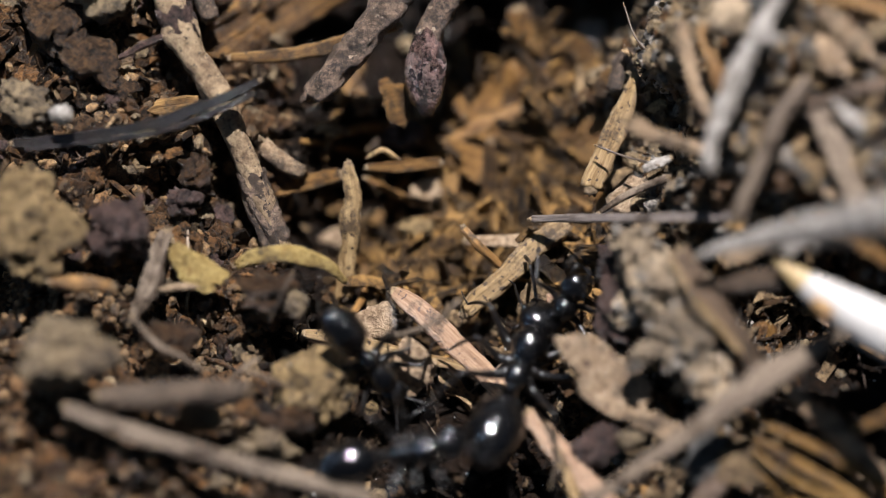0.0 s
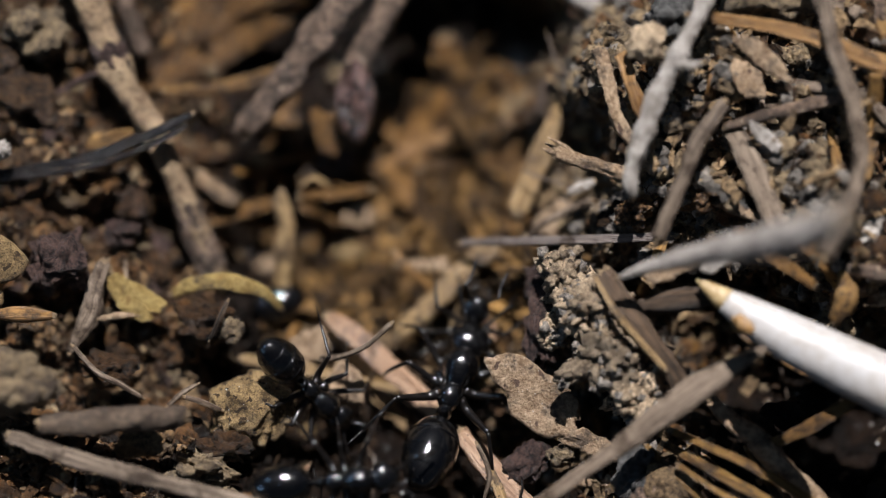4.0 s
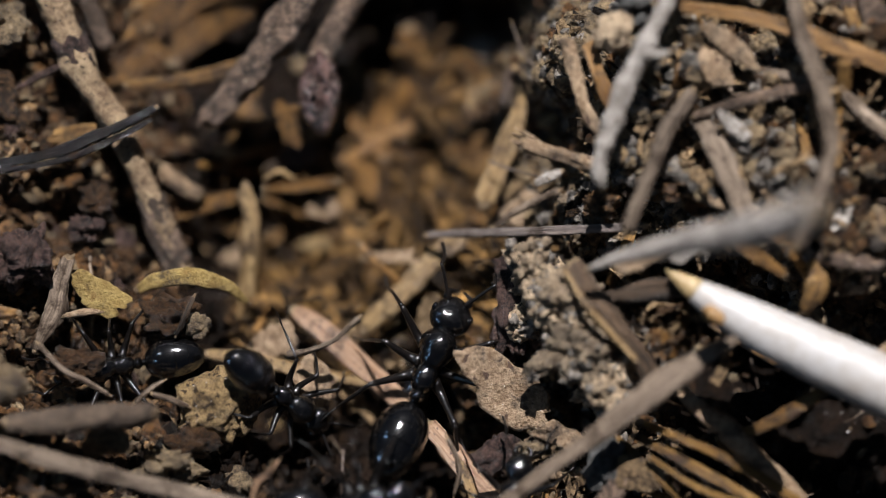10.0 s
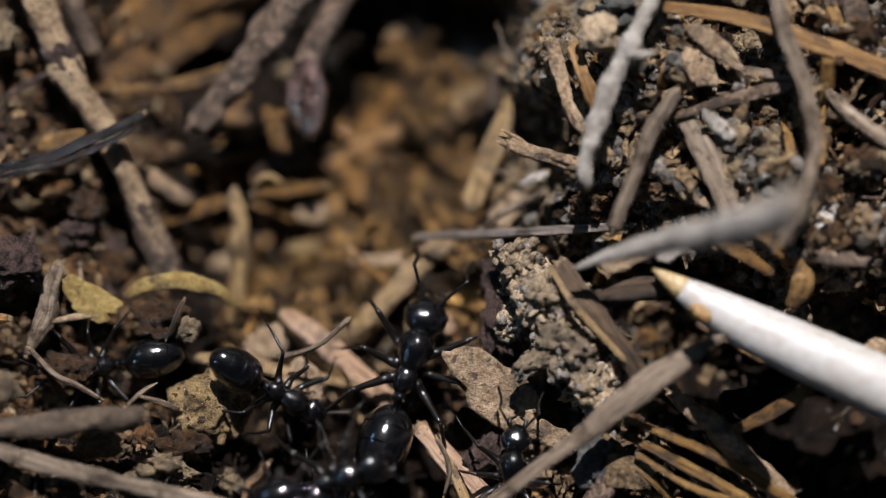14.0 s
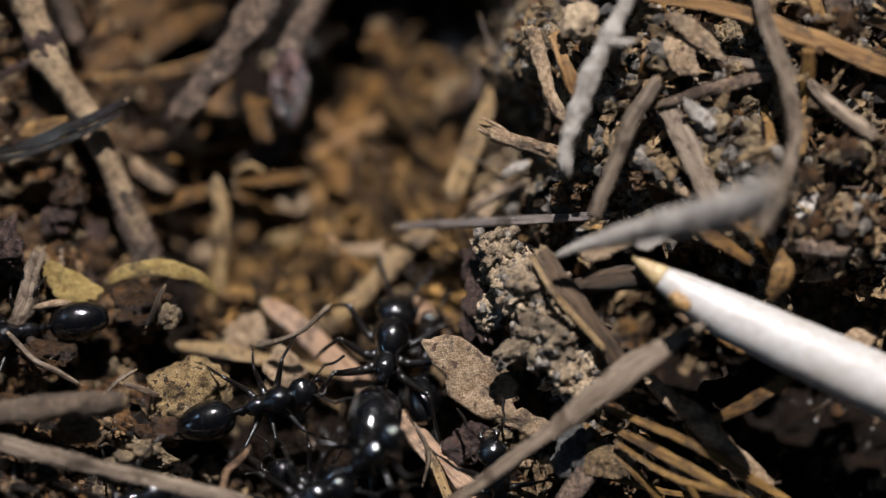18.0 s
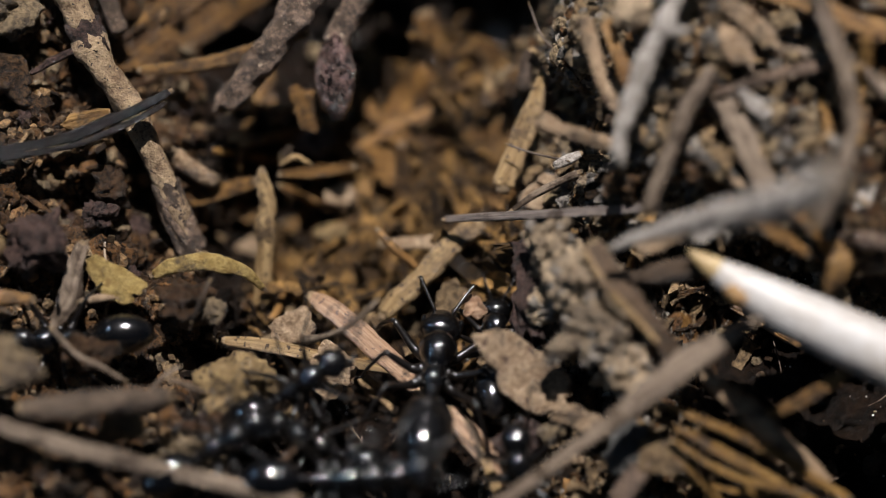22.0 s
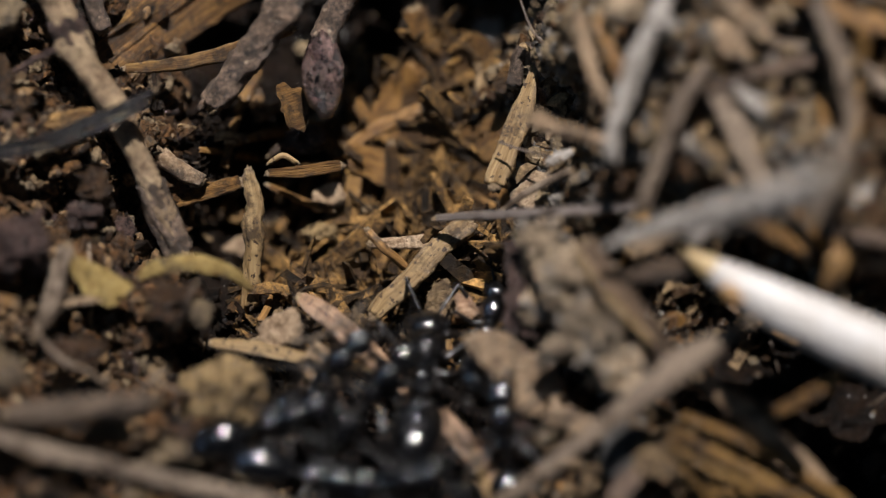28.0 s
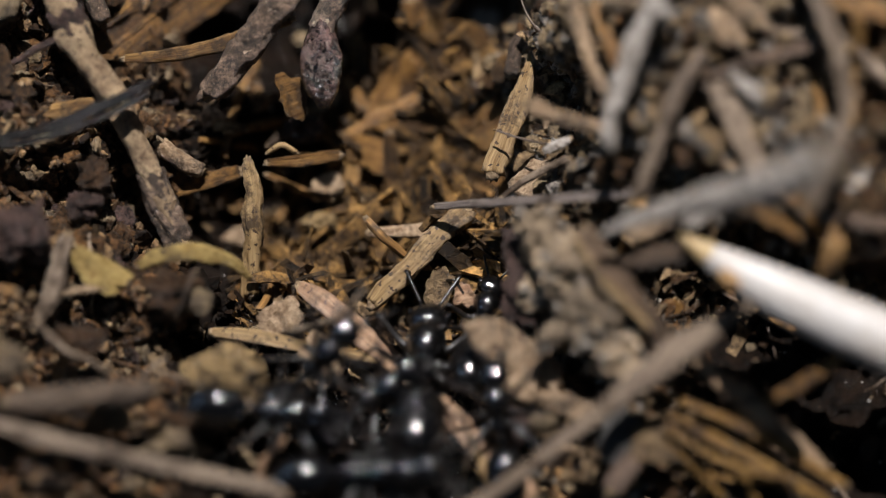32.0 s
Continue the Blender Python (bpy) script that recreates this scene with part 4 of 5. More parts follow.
rod("needle", [(4.5, -0.48, 2.5, 0.194), (5.36, -1.79, 2.8, 0.251), (6.93, -3.57, 2.7, 0.193)], M_SPOTTED, "golden bark edge along the dark stick", "needle", flat=0.6)
for at, size, turn in (((4.45, -1.5, 1.5), (3.2, 2.7, 2.2), 25), ((5.15, -3.1, 1.6), (3.8, 3.1, 2.4), 10), ((6.0, -4.5, 1.4), (2.8, 2.2, 1.9), 40), ((3.4, -0.4, 0.8), (1.9, 2.2, 1.8), -10), ((3.4, -2.2, 0.3), (1.7, 2.2, 1.6), 15)):
    aggregate("aggregate_clod", at, size, turn, "crumbly pale clod of sandy grains in the mound", "clod", "grainy clods of the mound wall")
lump("clod", (2.72, -2.28, -0.4), (1.39, 3.37, 1.78), M_PURPLE, "dark gritty crust beside the stone", "clod", rough=0.7, detail=4)
lump("clod", (3.01, -0.69, -0.6), (1.79, 1.59, 1.39), M_PURPLE, "grey gritty crust at the pit rim", "clod", rough=0.7, detail=4)
plate("bark_flake", (2.6, -4.75, 0.55), (4.9, 2.1), -38, M_FLAKE, "pale rosy bark flake with glittering grains", "bark", bend=0.25, rough=0.2, thick=0.28, grains=12, power=1.45, tilt=(0, 8))
plate("bark_flake", (4.38, -6.26, 1.1), (1.96, 0.78), -20, M_FLAKE, "narrow pale bark flake on soil", "bark", rough=0.35)
lump("clod", (2.34, -7.01, 0.3), (1.97, 1.78, 1.58), M_PURPLE, "dark glittering clod under the bark flake", "clod", rough=0.6, detail=4)
lump("clod", (3.41, -6.68, 0.8), (1.38, 0.98, 0.98), M_TANCRUMB, "small ochre clod by the flake", "clod", rough=0.5)
spike_thing("smooth cream-white pointed wooden spike", [(7.98, -0.45, 3, 0.116), (8.44, -0.78, 3.05, 0.502), (9.12, -1.24, 3.1, 0.926), (9.99, -1.77, 3.15, 1.349), (11.53, -2.59, 3.3, 1.733), (13.84, -3.66, 3.4, 1.962), (18.28, -5.66, 3.5, 2.153)], 9, (9.57, -1.96, 3.6))
rod("stick", [(10.39, -2.75, 3.5, 0.192), (9.48, -3.29, 3.6, 0.553), (7.95, -4.22, 3.6, 0.999), (6.42, -5.43, 3.5, 0.831), (4.5, -6.89, 3.4, 0.523), (2.48, -8.36, 3.3, 0.444), (0.56, -9.63, 3.2, 0.458)], M_STICK, "long grey-brown flattened stalk over the mound edge", "stalk", flat=0.5, rough=0.05, groove=0.1)
rod("stick", [(8.65, -4.69, 1.8, 0.468), (9.81, -5.78, 2.1, 0.739), (11.17, -7.07, 2.2, 0.738), (12.65, -8.6, 2.1, 0.661)], M_FLAKE, "rough brown bark stick on the mound", "stick", rough=0.22, flat=0.6)
for k, (u0, v0, u1, v1, w, h) in enumerate(((7.3, -5.75, 13.4, -8.9, 0.34, 2.5), (7.0, -6.2, 12.9, -9.5, 0.40, 2.3), (7.5, -6.9, 11.6, -8.7, 0.24, 2.7), (6.4, -6.3, 9.4, -9.3, 0.30, 1.9), (8.4, -6.6, 10.6, -9.6, 0.28, 2.0), (6.5, -7.9, 12.2, -9.0, 0.22, 1.5), (9.9, -6.4, 12.0, -9.2, 0.26, 1.6))):
    mid = ((u0 + u1) / 2 + 0.25 * math.sin(k * 2.1), (v0 + v1) / 2 + 0.25 * math.cos(k * 1.7), h + 0.15, w)
    rod("needle", [(u0, v0, h - 0.3, w * 0.7), mid, (u1, v1, h, w * 0.9)], M_STRAW, "thin orange-brown needle in a loose bundle", "needle", "bundle of needles on the mound", flat=0.6, groove=0.2, sides=14, rough=0.1)
rod("stick", [(6.73, -6.92, 1.4, 0.782), (6.42, -7.88, 1.7, 0.858), (5.64, -9.05, 1.8, 0.78)], M_GREYBARK, "brown stick leaning under the stalk", "stick")
plate("wood_chip", (7.19, -7.56, 2), (1.75, 1.36), 20, M_HUMUSTAN, "straw-yellow wood chip on the mound", "chip")
rod("leaf_strip", [(9.82, -5.21, 1.9, 0.195), (10.48, -6.06, 2.2, 0.35), (11.63, -5.75, 2.4, 0.465), (12.97, -4.86, 2.6, 0.465), (14.32, -4.08, 2.6, 0.271)], M_LEAF, "red-brown curled leaf strip", "leaf", flat=0.4)
lump("stone", (6.03, -7.1, 1.6), (1.76, 2.34, 1.37), M_GREYCHIP, "blue-grey stone chip under the stalk", "stone", rough=0.4, detail=4)
rod("seed_pod", [(13.07, -0.1, 2.3, 0.272), (13.18, -0.97, 2.6, 0.813), (12.77, -1.85, 2.5, 0.504)], M_NEEDLE, "tan elongated seed husk", "seed", rough=0.1)
plate("wood_chip", (8.61, 0.18, 3.4), (1.15, 0.58), 15, M_ROOT, "pale chip on the thick root", "chip")
rod("stick", [(14.08, 5.63, 2.5, 0.31), (15.02, 4.66, 2.8, 0.522), (16.37, 3.69, 2.9, 0.464)], M_STICK, "grey stick at the mound side", "stick")
rod("stick", [(14.52, 2.34, 2.2, 0.466), (13.93, 0.97, 2.4, 0.679), (14.13, -0.39, 2.4, 0.562)], M_ROOT, "pale blunt root piece on the mound", "root")
plate("leaf_scrap", (15.32, -3.69, 2.4), (2.33, 0.97), 25, M_FLAKE, "rosy leaf scrap under the spike", "leaf")
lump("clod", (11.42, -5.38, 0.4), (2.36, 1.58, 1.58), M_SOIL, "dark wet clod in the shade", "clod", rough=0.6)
lump("clod", (14.64, -0.6, 1.4), (2.35, 2.15, 1.56), M_CRUMB, "brown crumbly clod on the mound", "clod", rough=0.6, detail=4)

# more of the bank and the bud
rod("log_end", [(-18.07, 7.97, -1.9, 1.003), (-16.66, 6.7, -1.8, 1.083), (-15.34, 5.51, -1.7, 1.082), (-14.27, 4.33, -1.9, 0.803)], M_CLOD, "gritty brown rotten stick end on the bank", "stick", rough=0.4, knots=0.5)
lump("clod", (-15.52, 8.06, -1.3), (2.59, 1.99, 1.59), M_TANCRUMB, "olive-ochre clod at the bank top", "clod", rough=0.6, detail=4)
plate("leaf_scrap", (-12.96, 4.22, -1.8), (1.59, 0.68), 12, M_NEEDLE, "pale tan scrap under the dark needle", "leaf")
rod("rootlet", [(-13.67, -3.16, 1.2, 0.196), (-12.83, -3.99, 1.4, 0.254), (-12.05, -4.37, 1.4, 0.235), (-11.25, -4.87, 1.2, 0.157)], M_STICK, "thin crooked grey rootlet on the soil", "root", rough=0.12)
rod("rootlet", [(-9.38, -4.42, 0.9, 0.118), (-9.84, -4.7, 1.1, 0.196), (-10.32, -5.13, 1.2, 0.137)], M_STICK, "small grey sprig by the stone", "root")
rod("needle", [(-4.89, 4.13, -5.5, 0.207), (-5.29, 3.63, -5.3, 0.33), (-6.0, 3.03, -5.3, 0.288)], M_DARKWOOD, "dark thin rootlet under the bud", "root")
rod("needle", [(-6.03, 2.68, -3.7, 0.163), (-5.53, 2.94, -3.6, 0.203), (-5.03, 2.68, -3.7, 0.163)], M_SPOTTED, "thin looped golden leaf edge", "leaf")
lump("clod", (-11.94, 1.89, -1.7), (1.4, 1.4, 1.2), M_CRUMB, "brown clod beside the pale twig", "clod", rough=0.7, detail=4)
lump("clod", (-12.28, 0.89, -1.3), (1.19, 0.99, 0.99), M_PURPLE, "violet-brown clod beside the pale twig", "clod", rough=0.7, detail=4)
lump("clod", (-12.48, -3.91, 0.6), (2.36, 1.38, 1.18), M_CRUMB, "dark crumbly clod on the lower bank", "clod", rough=0.7, detail=4)
lump("clod", (-8.99, -2.33, -0.2), (2.38, 1.58, 1.39), M_CRUMB, "dark crumbly clod under the yellow leaf", "clod", rough=0.7, detail=4)
lump("clod", (-8.18, -2.52, 0.1), (0.99, 1.19, 0.79), M_TANCRUMB, "small ochre clod under the yellow leaf", "clod", rough=0.5)
rod("rootlet", [(-8.35, -1.52, 0.6, 0.157), (-8.58, -2.01, 0.7, 0.177), (-8.94, -2.81, 0.5, 0.118)], M_DARKWOOD, "dark bristle-like rootlet on soil", "root")
rod("rootlet", [(0.75, -8.33, 1.2, 0.117), (0.94, -7.33, 1.5, 0.176), (0.51, -6.35, 1.6, 0.137)], M_STICK, "thin pale stalk standing by the ants", "stalk")
rod("needle", [(0.95, -7.29, 0.6, 0.315), (1.25, -7.96, 0.9, 0.393), (1.64, -8.94, 1, 0.353)], M_SPOTTED, "short golden needle below the flake", "needle", flat=0.5)
plate("leaf_scrap", (7.11, -0.13, 2.6), (1.74, 0.77), 20, M_FLAKE, "rosy torn bark scrap by the dark stick", "bark")
lump("clod", (5.77, 1.83, 1.2), (1.38, 1.18, 0.99), M_CLOD, "brown gritty clod on the mound face", "clod", rough=0.8, detail=5)
lump("clod", (8.32, 2.3, 1.7), (1.41, 1.06, 0.83), M_CLOD, "brown crumbly clod on the mound face", "clod", rough=0.7, detail=4)
lump("clod", (11.22, 4.07, 2.0), (1.29, 1.06, 0.82), M_CLOD, "ochre-brown clod between the sticks", "clod", rough=0.7, detail=4)
lump("clod", (12.7, -2.18, 1.2), (1.96, 1.57, 1.37), M_TANCRUMB, "ochre clod above the spike", "clod", rough=0.6, detail=4)
plate("wood_chip", (10.23, 7.26, 2.6), (2.15, 0.66), -38, M_FLAKE, "long rosy bark strip on the mound", "bark", tilt=(10, 0))
plate("wood_chip", (9.65, 6.57, 2.4), (1.17, 1.76), 15, M_FLAKE, "grey-pink bark chip on the mound", "bark", tilt=(0, 20))
rod("stick", [(11.66, 10.0, 2.9, 0.309), (12.05, 9.11, 3.0, 0.386), (12.51, 8.07, 3.0, 0.386)], M_STICK, "thin speckled stick over the orange needle", "stick")
rod("needle", [(10.05, 0.58, 2.6, 0.349), (10.83, 0.19, 2.8, 0.464), (12.02, -0.6, 2.7, 0.348)], M_LEAF, "brown needle above the spike", "needle", flat=0.5)
plate("dead_leaf", (-1.6, 4.7, -6.3), (2.7, 1.5), 62, M_LEAF, "curled ochre-brown leaf on the pit floor", "leaf", bend=0.4, tilt=(-12, 0))
plate("dead_leaf", (-2.4, 2.7, -5.9), (2.0, 1.2), -20, M_LEAF, "torn ochre-brown leaf deep in the pit", "leaf", bend=0.3, tilt=(-10, 8))

# ---- loose crumbs, grains and broken needles ----


def height_at(u, v):
    return terrain(u, v)


def crumb_field(name, count, sizes, mat, label, spread, rng, detail=1, lift=0.25):
    """Uncountable soil crumbs as one mesh, each crumb a small broken lump."""
    bm = bmesh.new()
    bmesh.ops.create_icosphere(bm, subdivisions=detail, radius=1.0)
    base = np.array([w.co[:] for w in bm.verts])
    tri = np.array([[w.index for w in f.verts] for f in bm.faces])
    bm.free()
    verts, faces, n = [], [], 0
    for _ in range(count):
        u, v = spread(rng)
        r = sizes[0] + (sizes[1] - sizes[0]) * rng.random() ** 2.2
        q = base * (1 + 0.55 * (rng.random((len(base), 1)) - 0.5))
        q = q * (0.7 + 0.6 * rng.random(3)) * r
        a = rng.random() * 6.28
        q = q @ np.array([[math.cos(a), -math.sin(a), 0], [math.sin(a), math.cos(a), 0], [0, 0, 1]])
        verts.append(q + (u, v, height_at(u, v) + r * lift))
        faces.append(tri + n)
        n += len(base)
    verts = np.concatenate(verts) * MM
    me = bpy.data.meshes.new(name)
    me.from_pydata(verts.tolist(), [], np.concatenate(faces).tolist())
    me.materials.append(mat)
    me.shade_flat()
    ob = new(name, me)
    ob.matrix_world = SLOPE
    return tagged(ob, label, "soil", kind="stuff")


def on_bank(rng):
    return rng.uniform(-22, -9.2), rng.uniform(-13, 10)


def on_floor(rng):
    return rng.uniform(-12, 6), rng.uniform(-13, 5)


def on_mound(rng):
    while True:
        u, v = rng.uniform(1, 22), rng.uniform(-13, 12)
        if u < 8.5 or v > -3.4 or rng.random() < 0.05:      # wet hollow below the spike lies bare; near-black soil stands for its shade
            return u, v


def on_face(rng):
    return rng.uniform(3, 13), rng.uniform(0, 11)


def on_crust(rng):
    """The gritty seam along the stone."""
    f = rng.random()
    u = 2.40 + 2.21 * f + rng.normal() * 0.55
    return u, -0.48 + -5.34 * f + rng.normal() * 0.5


def down_pit(rng):
    while True:
        u, v = rng.uniform(-5.8, 4.0), rng.uniform(-2.2, 7.2)
        if (u > -3.6 or v < 0.0) and v + 0.5 * abs(u - 0.8) < 7.6 and (u < 1.0 or v < 0.2):                 # bare black hollow under the bud twigs
            return u, v


def pit_foot(rng):
    return rng.uniform(-7.5, 2.8), rng.uniform(-4.6, 0.5)


def all_over(rng):
    return rng.uniform(-22, 22), rng.uniform(-14, 13)


RNG = np.random.default_rng(5)
crumb_field("soil_crumbs", 5000, (0.07, 0.42), M_CRUMB, "brown soil crumbs on the bank", on_bank, RNG, 2, 0.5)
crumb_field("soil_grit", 6500, (0.03, 0.2), M_GRIT, "fine light grit on the soil bank", on_bank, RNG, 1, 0.9)
crumb_field("soil_grit", 2600, (0.05, 0.26), M_GRIT, "coarse light grit lying on the soil bank", on_bank, RNG, 1, 2.2)
crumb_field("ochre_crumbs", 500, (0.06, 0.34), M_TANCRUMB, "ochre crumbs on the soil bank", on_bank, RNG, 2, 0.9)
crumb_field("soil_grit", 5500, (0.03, 0.2), M_GRIT, "fine light grit on the litter mound", on_mound, RNG, 1, 0.9)
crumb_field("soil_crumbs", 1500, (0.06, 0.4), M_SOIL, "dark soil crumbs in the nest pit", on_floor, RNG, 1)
crumb_field("soil_crumbs", 2200, (0.08, 0.42), M_CRUMB, "brown soil crumbs on the litter mound", on_mound, RNG, 2)
crumb_field("ochre_crumbs", 220, (0.05, 0.3), M_TANCRUMB, "ochre crumbs scattered over the soil", all_over, RNG, 2)
crumb_field("ochre_crumbs", 1500, (0.05, 0.32), M_TANCRUMB, "ochre crumbs on the litter mound", on_mound, RNG, 2)
crumb_field("grey_grit", 2200, (0.05, 0.3), M_GREYGRIT, "grey mineral grit on the litter mound", on_mound, RNG, 1, 0.8)
crumb_field("grey_grit", 900, (0.04, 0.24), M_GREYGRIT, "grey glittering grit along the stone", on_crust, RNG, 2, 2.0)
crumb_field("grey_grit", 5600, (0.04, 0.28), M_GREYGRIT, "grey mineral grit on the mound face", on_face, RNG, 1, 1.2)
crumb_field("ochre_crumbs", 2200, (0.06, 0.4), M_TANCRUMB, "ochre crumbs packed on the mound face", on_face, RNG, 2, 0.8)
crumb_field("mineral_grains", 1700, (0.018, 0.05), M_QUARTZ, "white mineral grains standing in for soil glints", all_over, RNG, 1, 1.0)


def sliver_field(name, count, length, mat, label, spread, rng, lift, slim=1.0):
    """Uncountable torn slivers and flakes as one mesh of small bent boards."""
    verts, faces = [], []
    for _ in range(count):
        u, v = spread(rng)
        n = length[0] + (length[1] - length[0]) * rng.random() ** 2
        w, th = n * rng.uniform(0.15, 0.6) * slim, n * rng.uniform(0.02, 0.06) + 0.03
        turn = Euler((rng.normal() * 0.6, rng.normal() * 0.5, rng.uniform(0, 6.28))).to_matrix()
        base = Vector((u, v, height_at(u, v) + lift * rng.random() + 0.12 * n))
        k0 = len(verts)
        for i in range(4):
            x = (i / 3 - 0.5) * n
            ww = w * (0.35 + rng.random() * 0.65) / 2
            z = rng.normal() * 0.07 * n
            for y, q in ((-ww, th / 2), (ww, th / 2), (ww, -th / 2), (-ww, -th / 2)):
                verts.append((base + turn @ Vector((x + rng.normal() * 0.06 * n, y, z + q))) * MM)
        for i in range(3):
            a = k0 + i * 4
            faces += [(a + j, a + (j + 1) % 4, a + 4 + (j + 1) % 4, a + 4 + j) for j in range(4)]
        faces += [(k0 + 3, k0 + 2, k0 + 1, k0), (k0 + 12, k0 + 13, k0 + 14, k0 + 15)]
    me = bpy.data.meshes.new(name)
    me.from_pydata(verts, [], faces)
    me.materials.append(mat)
    ob = new(name, me)
    ob.matrix_world = SLOPE
    return tagged(ob, label, "humus", kind="stuff")


sliver_field("humus_flakes", 2600, (0.25, 1.3), M_HUMUS, "dark torn humus flakes on the soil bank", on_bank, RNG, 0.45)
sliver_field("humus_flakes", 1150, (0.25, 1.3), M_HUMUS, "dark torn humus flakes on the litter mound", on_mound, RNG, 0.6)
sliver_field("litter_slivers", 950, (0.3, 1.4), M_HUMUSTAN, "tan litter slivers on the mound", on_mound, RNG, 0.8)
sliver_field("litter_slivers", 700, (0.25, 0.9), M_HUMUSTAN, "tan litter slivers on the bank", on_bank, RNG, 0.5)
sliver_field("litter_slivers", 120, (0.3, 1.6), M_HUMUSTAN, "tan litter slivers heaped in the pit", on_floor, RNG, 0.9)
sliver_field("leaf_mould", 640, (1.0, 3.4), M_MOULD, "ochre shreds of rotting leaf and needle in the pit", down_pit, RNG, 1.6, 0.45)
sliver_field("leaf_mould", 700, (0.2, 0.8), M_MOULD, "small ochre leaf shreds round the pit foot", pit_foot, RNG, 0.6)
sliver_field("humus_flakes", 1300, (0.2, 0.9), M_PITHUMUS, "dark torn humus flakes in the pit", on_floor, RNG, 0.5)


def scatter_rods(count, spread, rng, mats, name, label, category, group, length, width, flat, lift):
    for _ in range(count):
        u, v = spread(rng)
        a, n = rng.uniform(0, math.pi), rng.uniform(*length)
        w, k = rng.uniform(*width), rng.uniform(-0.2, 0.2)
        pts = []
        for s in (-0.5, 0, 0.5):
            x, y = u + math.cos(a + k * s) * n * s, v + math.sin(a + k * s) * n * s
            pts.append([x, y, height_at(x, y) + w * 0.3 + lift * rng.random(), w * (1 - 0.3 * abs(s))])
        rod(name, pts, mats[rng.integers(len(mats))], label, category, group, flat=flat, rough=0.12, sides=9, ragged=0.6, torn=False)


def in_pit(rng):
    return rng.uniform(-8, 4), rng.uniform(-3, 6)


scatter_rods(34, in_pit, RNG, (M_NEEDLE, M_LEAF, M_ORANGE, M_NEEDLE), "needle_fragment", "broken brown needle in the nest pit", "needle", "needles in the pit", (1.5, 5), (0.22, 0.55), 0.4, 0.8)
scatter_rods(90, on_mound, RNG, (M_STICK, M_NEEDLE, M_GREYBARK, M_FLAKE, M_ORANGE), "twig_fragment", "short broken twig on the litter mound", "twig", "twigs on the mound", (1.0, 4), (0.15, 0.55), 0.7, 0.5)
scatter_rods(95, all_over, RNG, (M_HAIR, M_STICK), "rootlet", "hair-thin dry rootlet on the soil", "root", "fine rootlets", (0.8, 3.2), (0.03, 0.09), 1.0, 0.7)
scatter_rods(26, on_bank, RNG, (M_STICK, M_DARKWOOD, M_FLAKE), "twig_fragment", "short broken twig on the soil bank", "twig", "twigs on the bank", (0.7, 2.4), (0.1, 0.35), 0.7, 0.3)


def scatter_lumps(count, spread, rng, mats, label, group, size):
    for _ in range(count):
        u, v = spread(rng)
        s = rng.uniform(*size)
        lump("soil_clod", (u, v, height_at(u, v) + s * 0.22), (s, s * rng.uniform(0.7, 1.1), s * rng.uniform(0.6, 0.9)), mats[rng.integers(len(mats))], label, "clod", group, rough=0.5, detail=4, facets=7, turn=rng.uniform(0, 360))


scatter_lumps(95, on_bank, RNG, (M_CLOD, M_CLOD, M_PURPLE, M_TANCRUMB), "crumbly brown soil clod on the bank", "clods on the bank", (0.5, 1.15))
scatter_lumps(40, on_mound, RNG, (M_CLOD, M_TANCRUMB, M_CLOD, M_FLAKE), "crumbly soil clod on the litter mound", "clods on the mound", (0.5, 1.3))


def scatter_crumbs(count, spread, rng, mats, label, group, size):
    """Single crumbs of soil, picked apart, on a few shared meshes."""
    kinds = []
    for k in range(4 * len(mats)):
        bm = bmesh.new()
        bmesh.ops.create_icosphere(bm, subdivisions=3, radius=1.0)
        for w in bm.verts:
            d = w.co.normalized()
            q = 1 + 0.5 * up_noise(d.x * 1.1, d.y * 1.1, d.z * 1.1 + k * 5.7, 2) + 0.35 * up_noise(d.x * 3.1, d.y * 3.1, d.z * 3.1 + k * 2.9, 4)
            q -= 0.35 * noise.voronoi((d + Vector((k * 3.1, 0, 0))) * 2.6)[0][0]
            w.co = Vector((d.x * q, d.y * q * 0.85, d.z * q * 0.75)) * MM
        me = bpy.data.meshes.new("soil_crumb")
        bm.to_mesh(me)
        bm.free()
        me.shade_smooth()
        me.materials.append(mats[k % len(mats)])
        kinds.append(me)
    for _ in range(count):
        u, v = spread(rng)
        r = size[0] + (size[1] - size[0]) * rng.random() ** 1.8
        ob = new("soil_crumb", kinds[rng.integers(len(kinds))])
        turn = Euler((rng.normal() * 0.5, rng.normal() * 0.5, rng.uniform(0, 6.28))).to_matrix().to_4x4()
        ob.matrix_world = SLOPE @ Matrix.Translation(Vector((u, v, height_at(u, v) + 0.75 * r)) * MM) @ turn @ Matrix.Diagonal((r, r, r, 1))
        tagged(ob, label, "soil crumb", group)


def by_the_stone(rng):
    return rng.uniform(-10, -4.6), rng.uniform(-9.5, -5.2)


def near_bank(rng):
    return rng.uniform(-17.5, -9.0), rng.uniform(-4.5, 8)


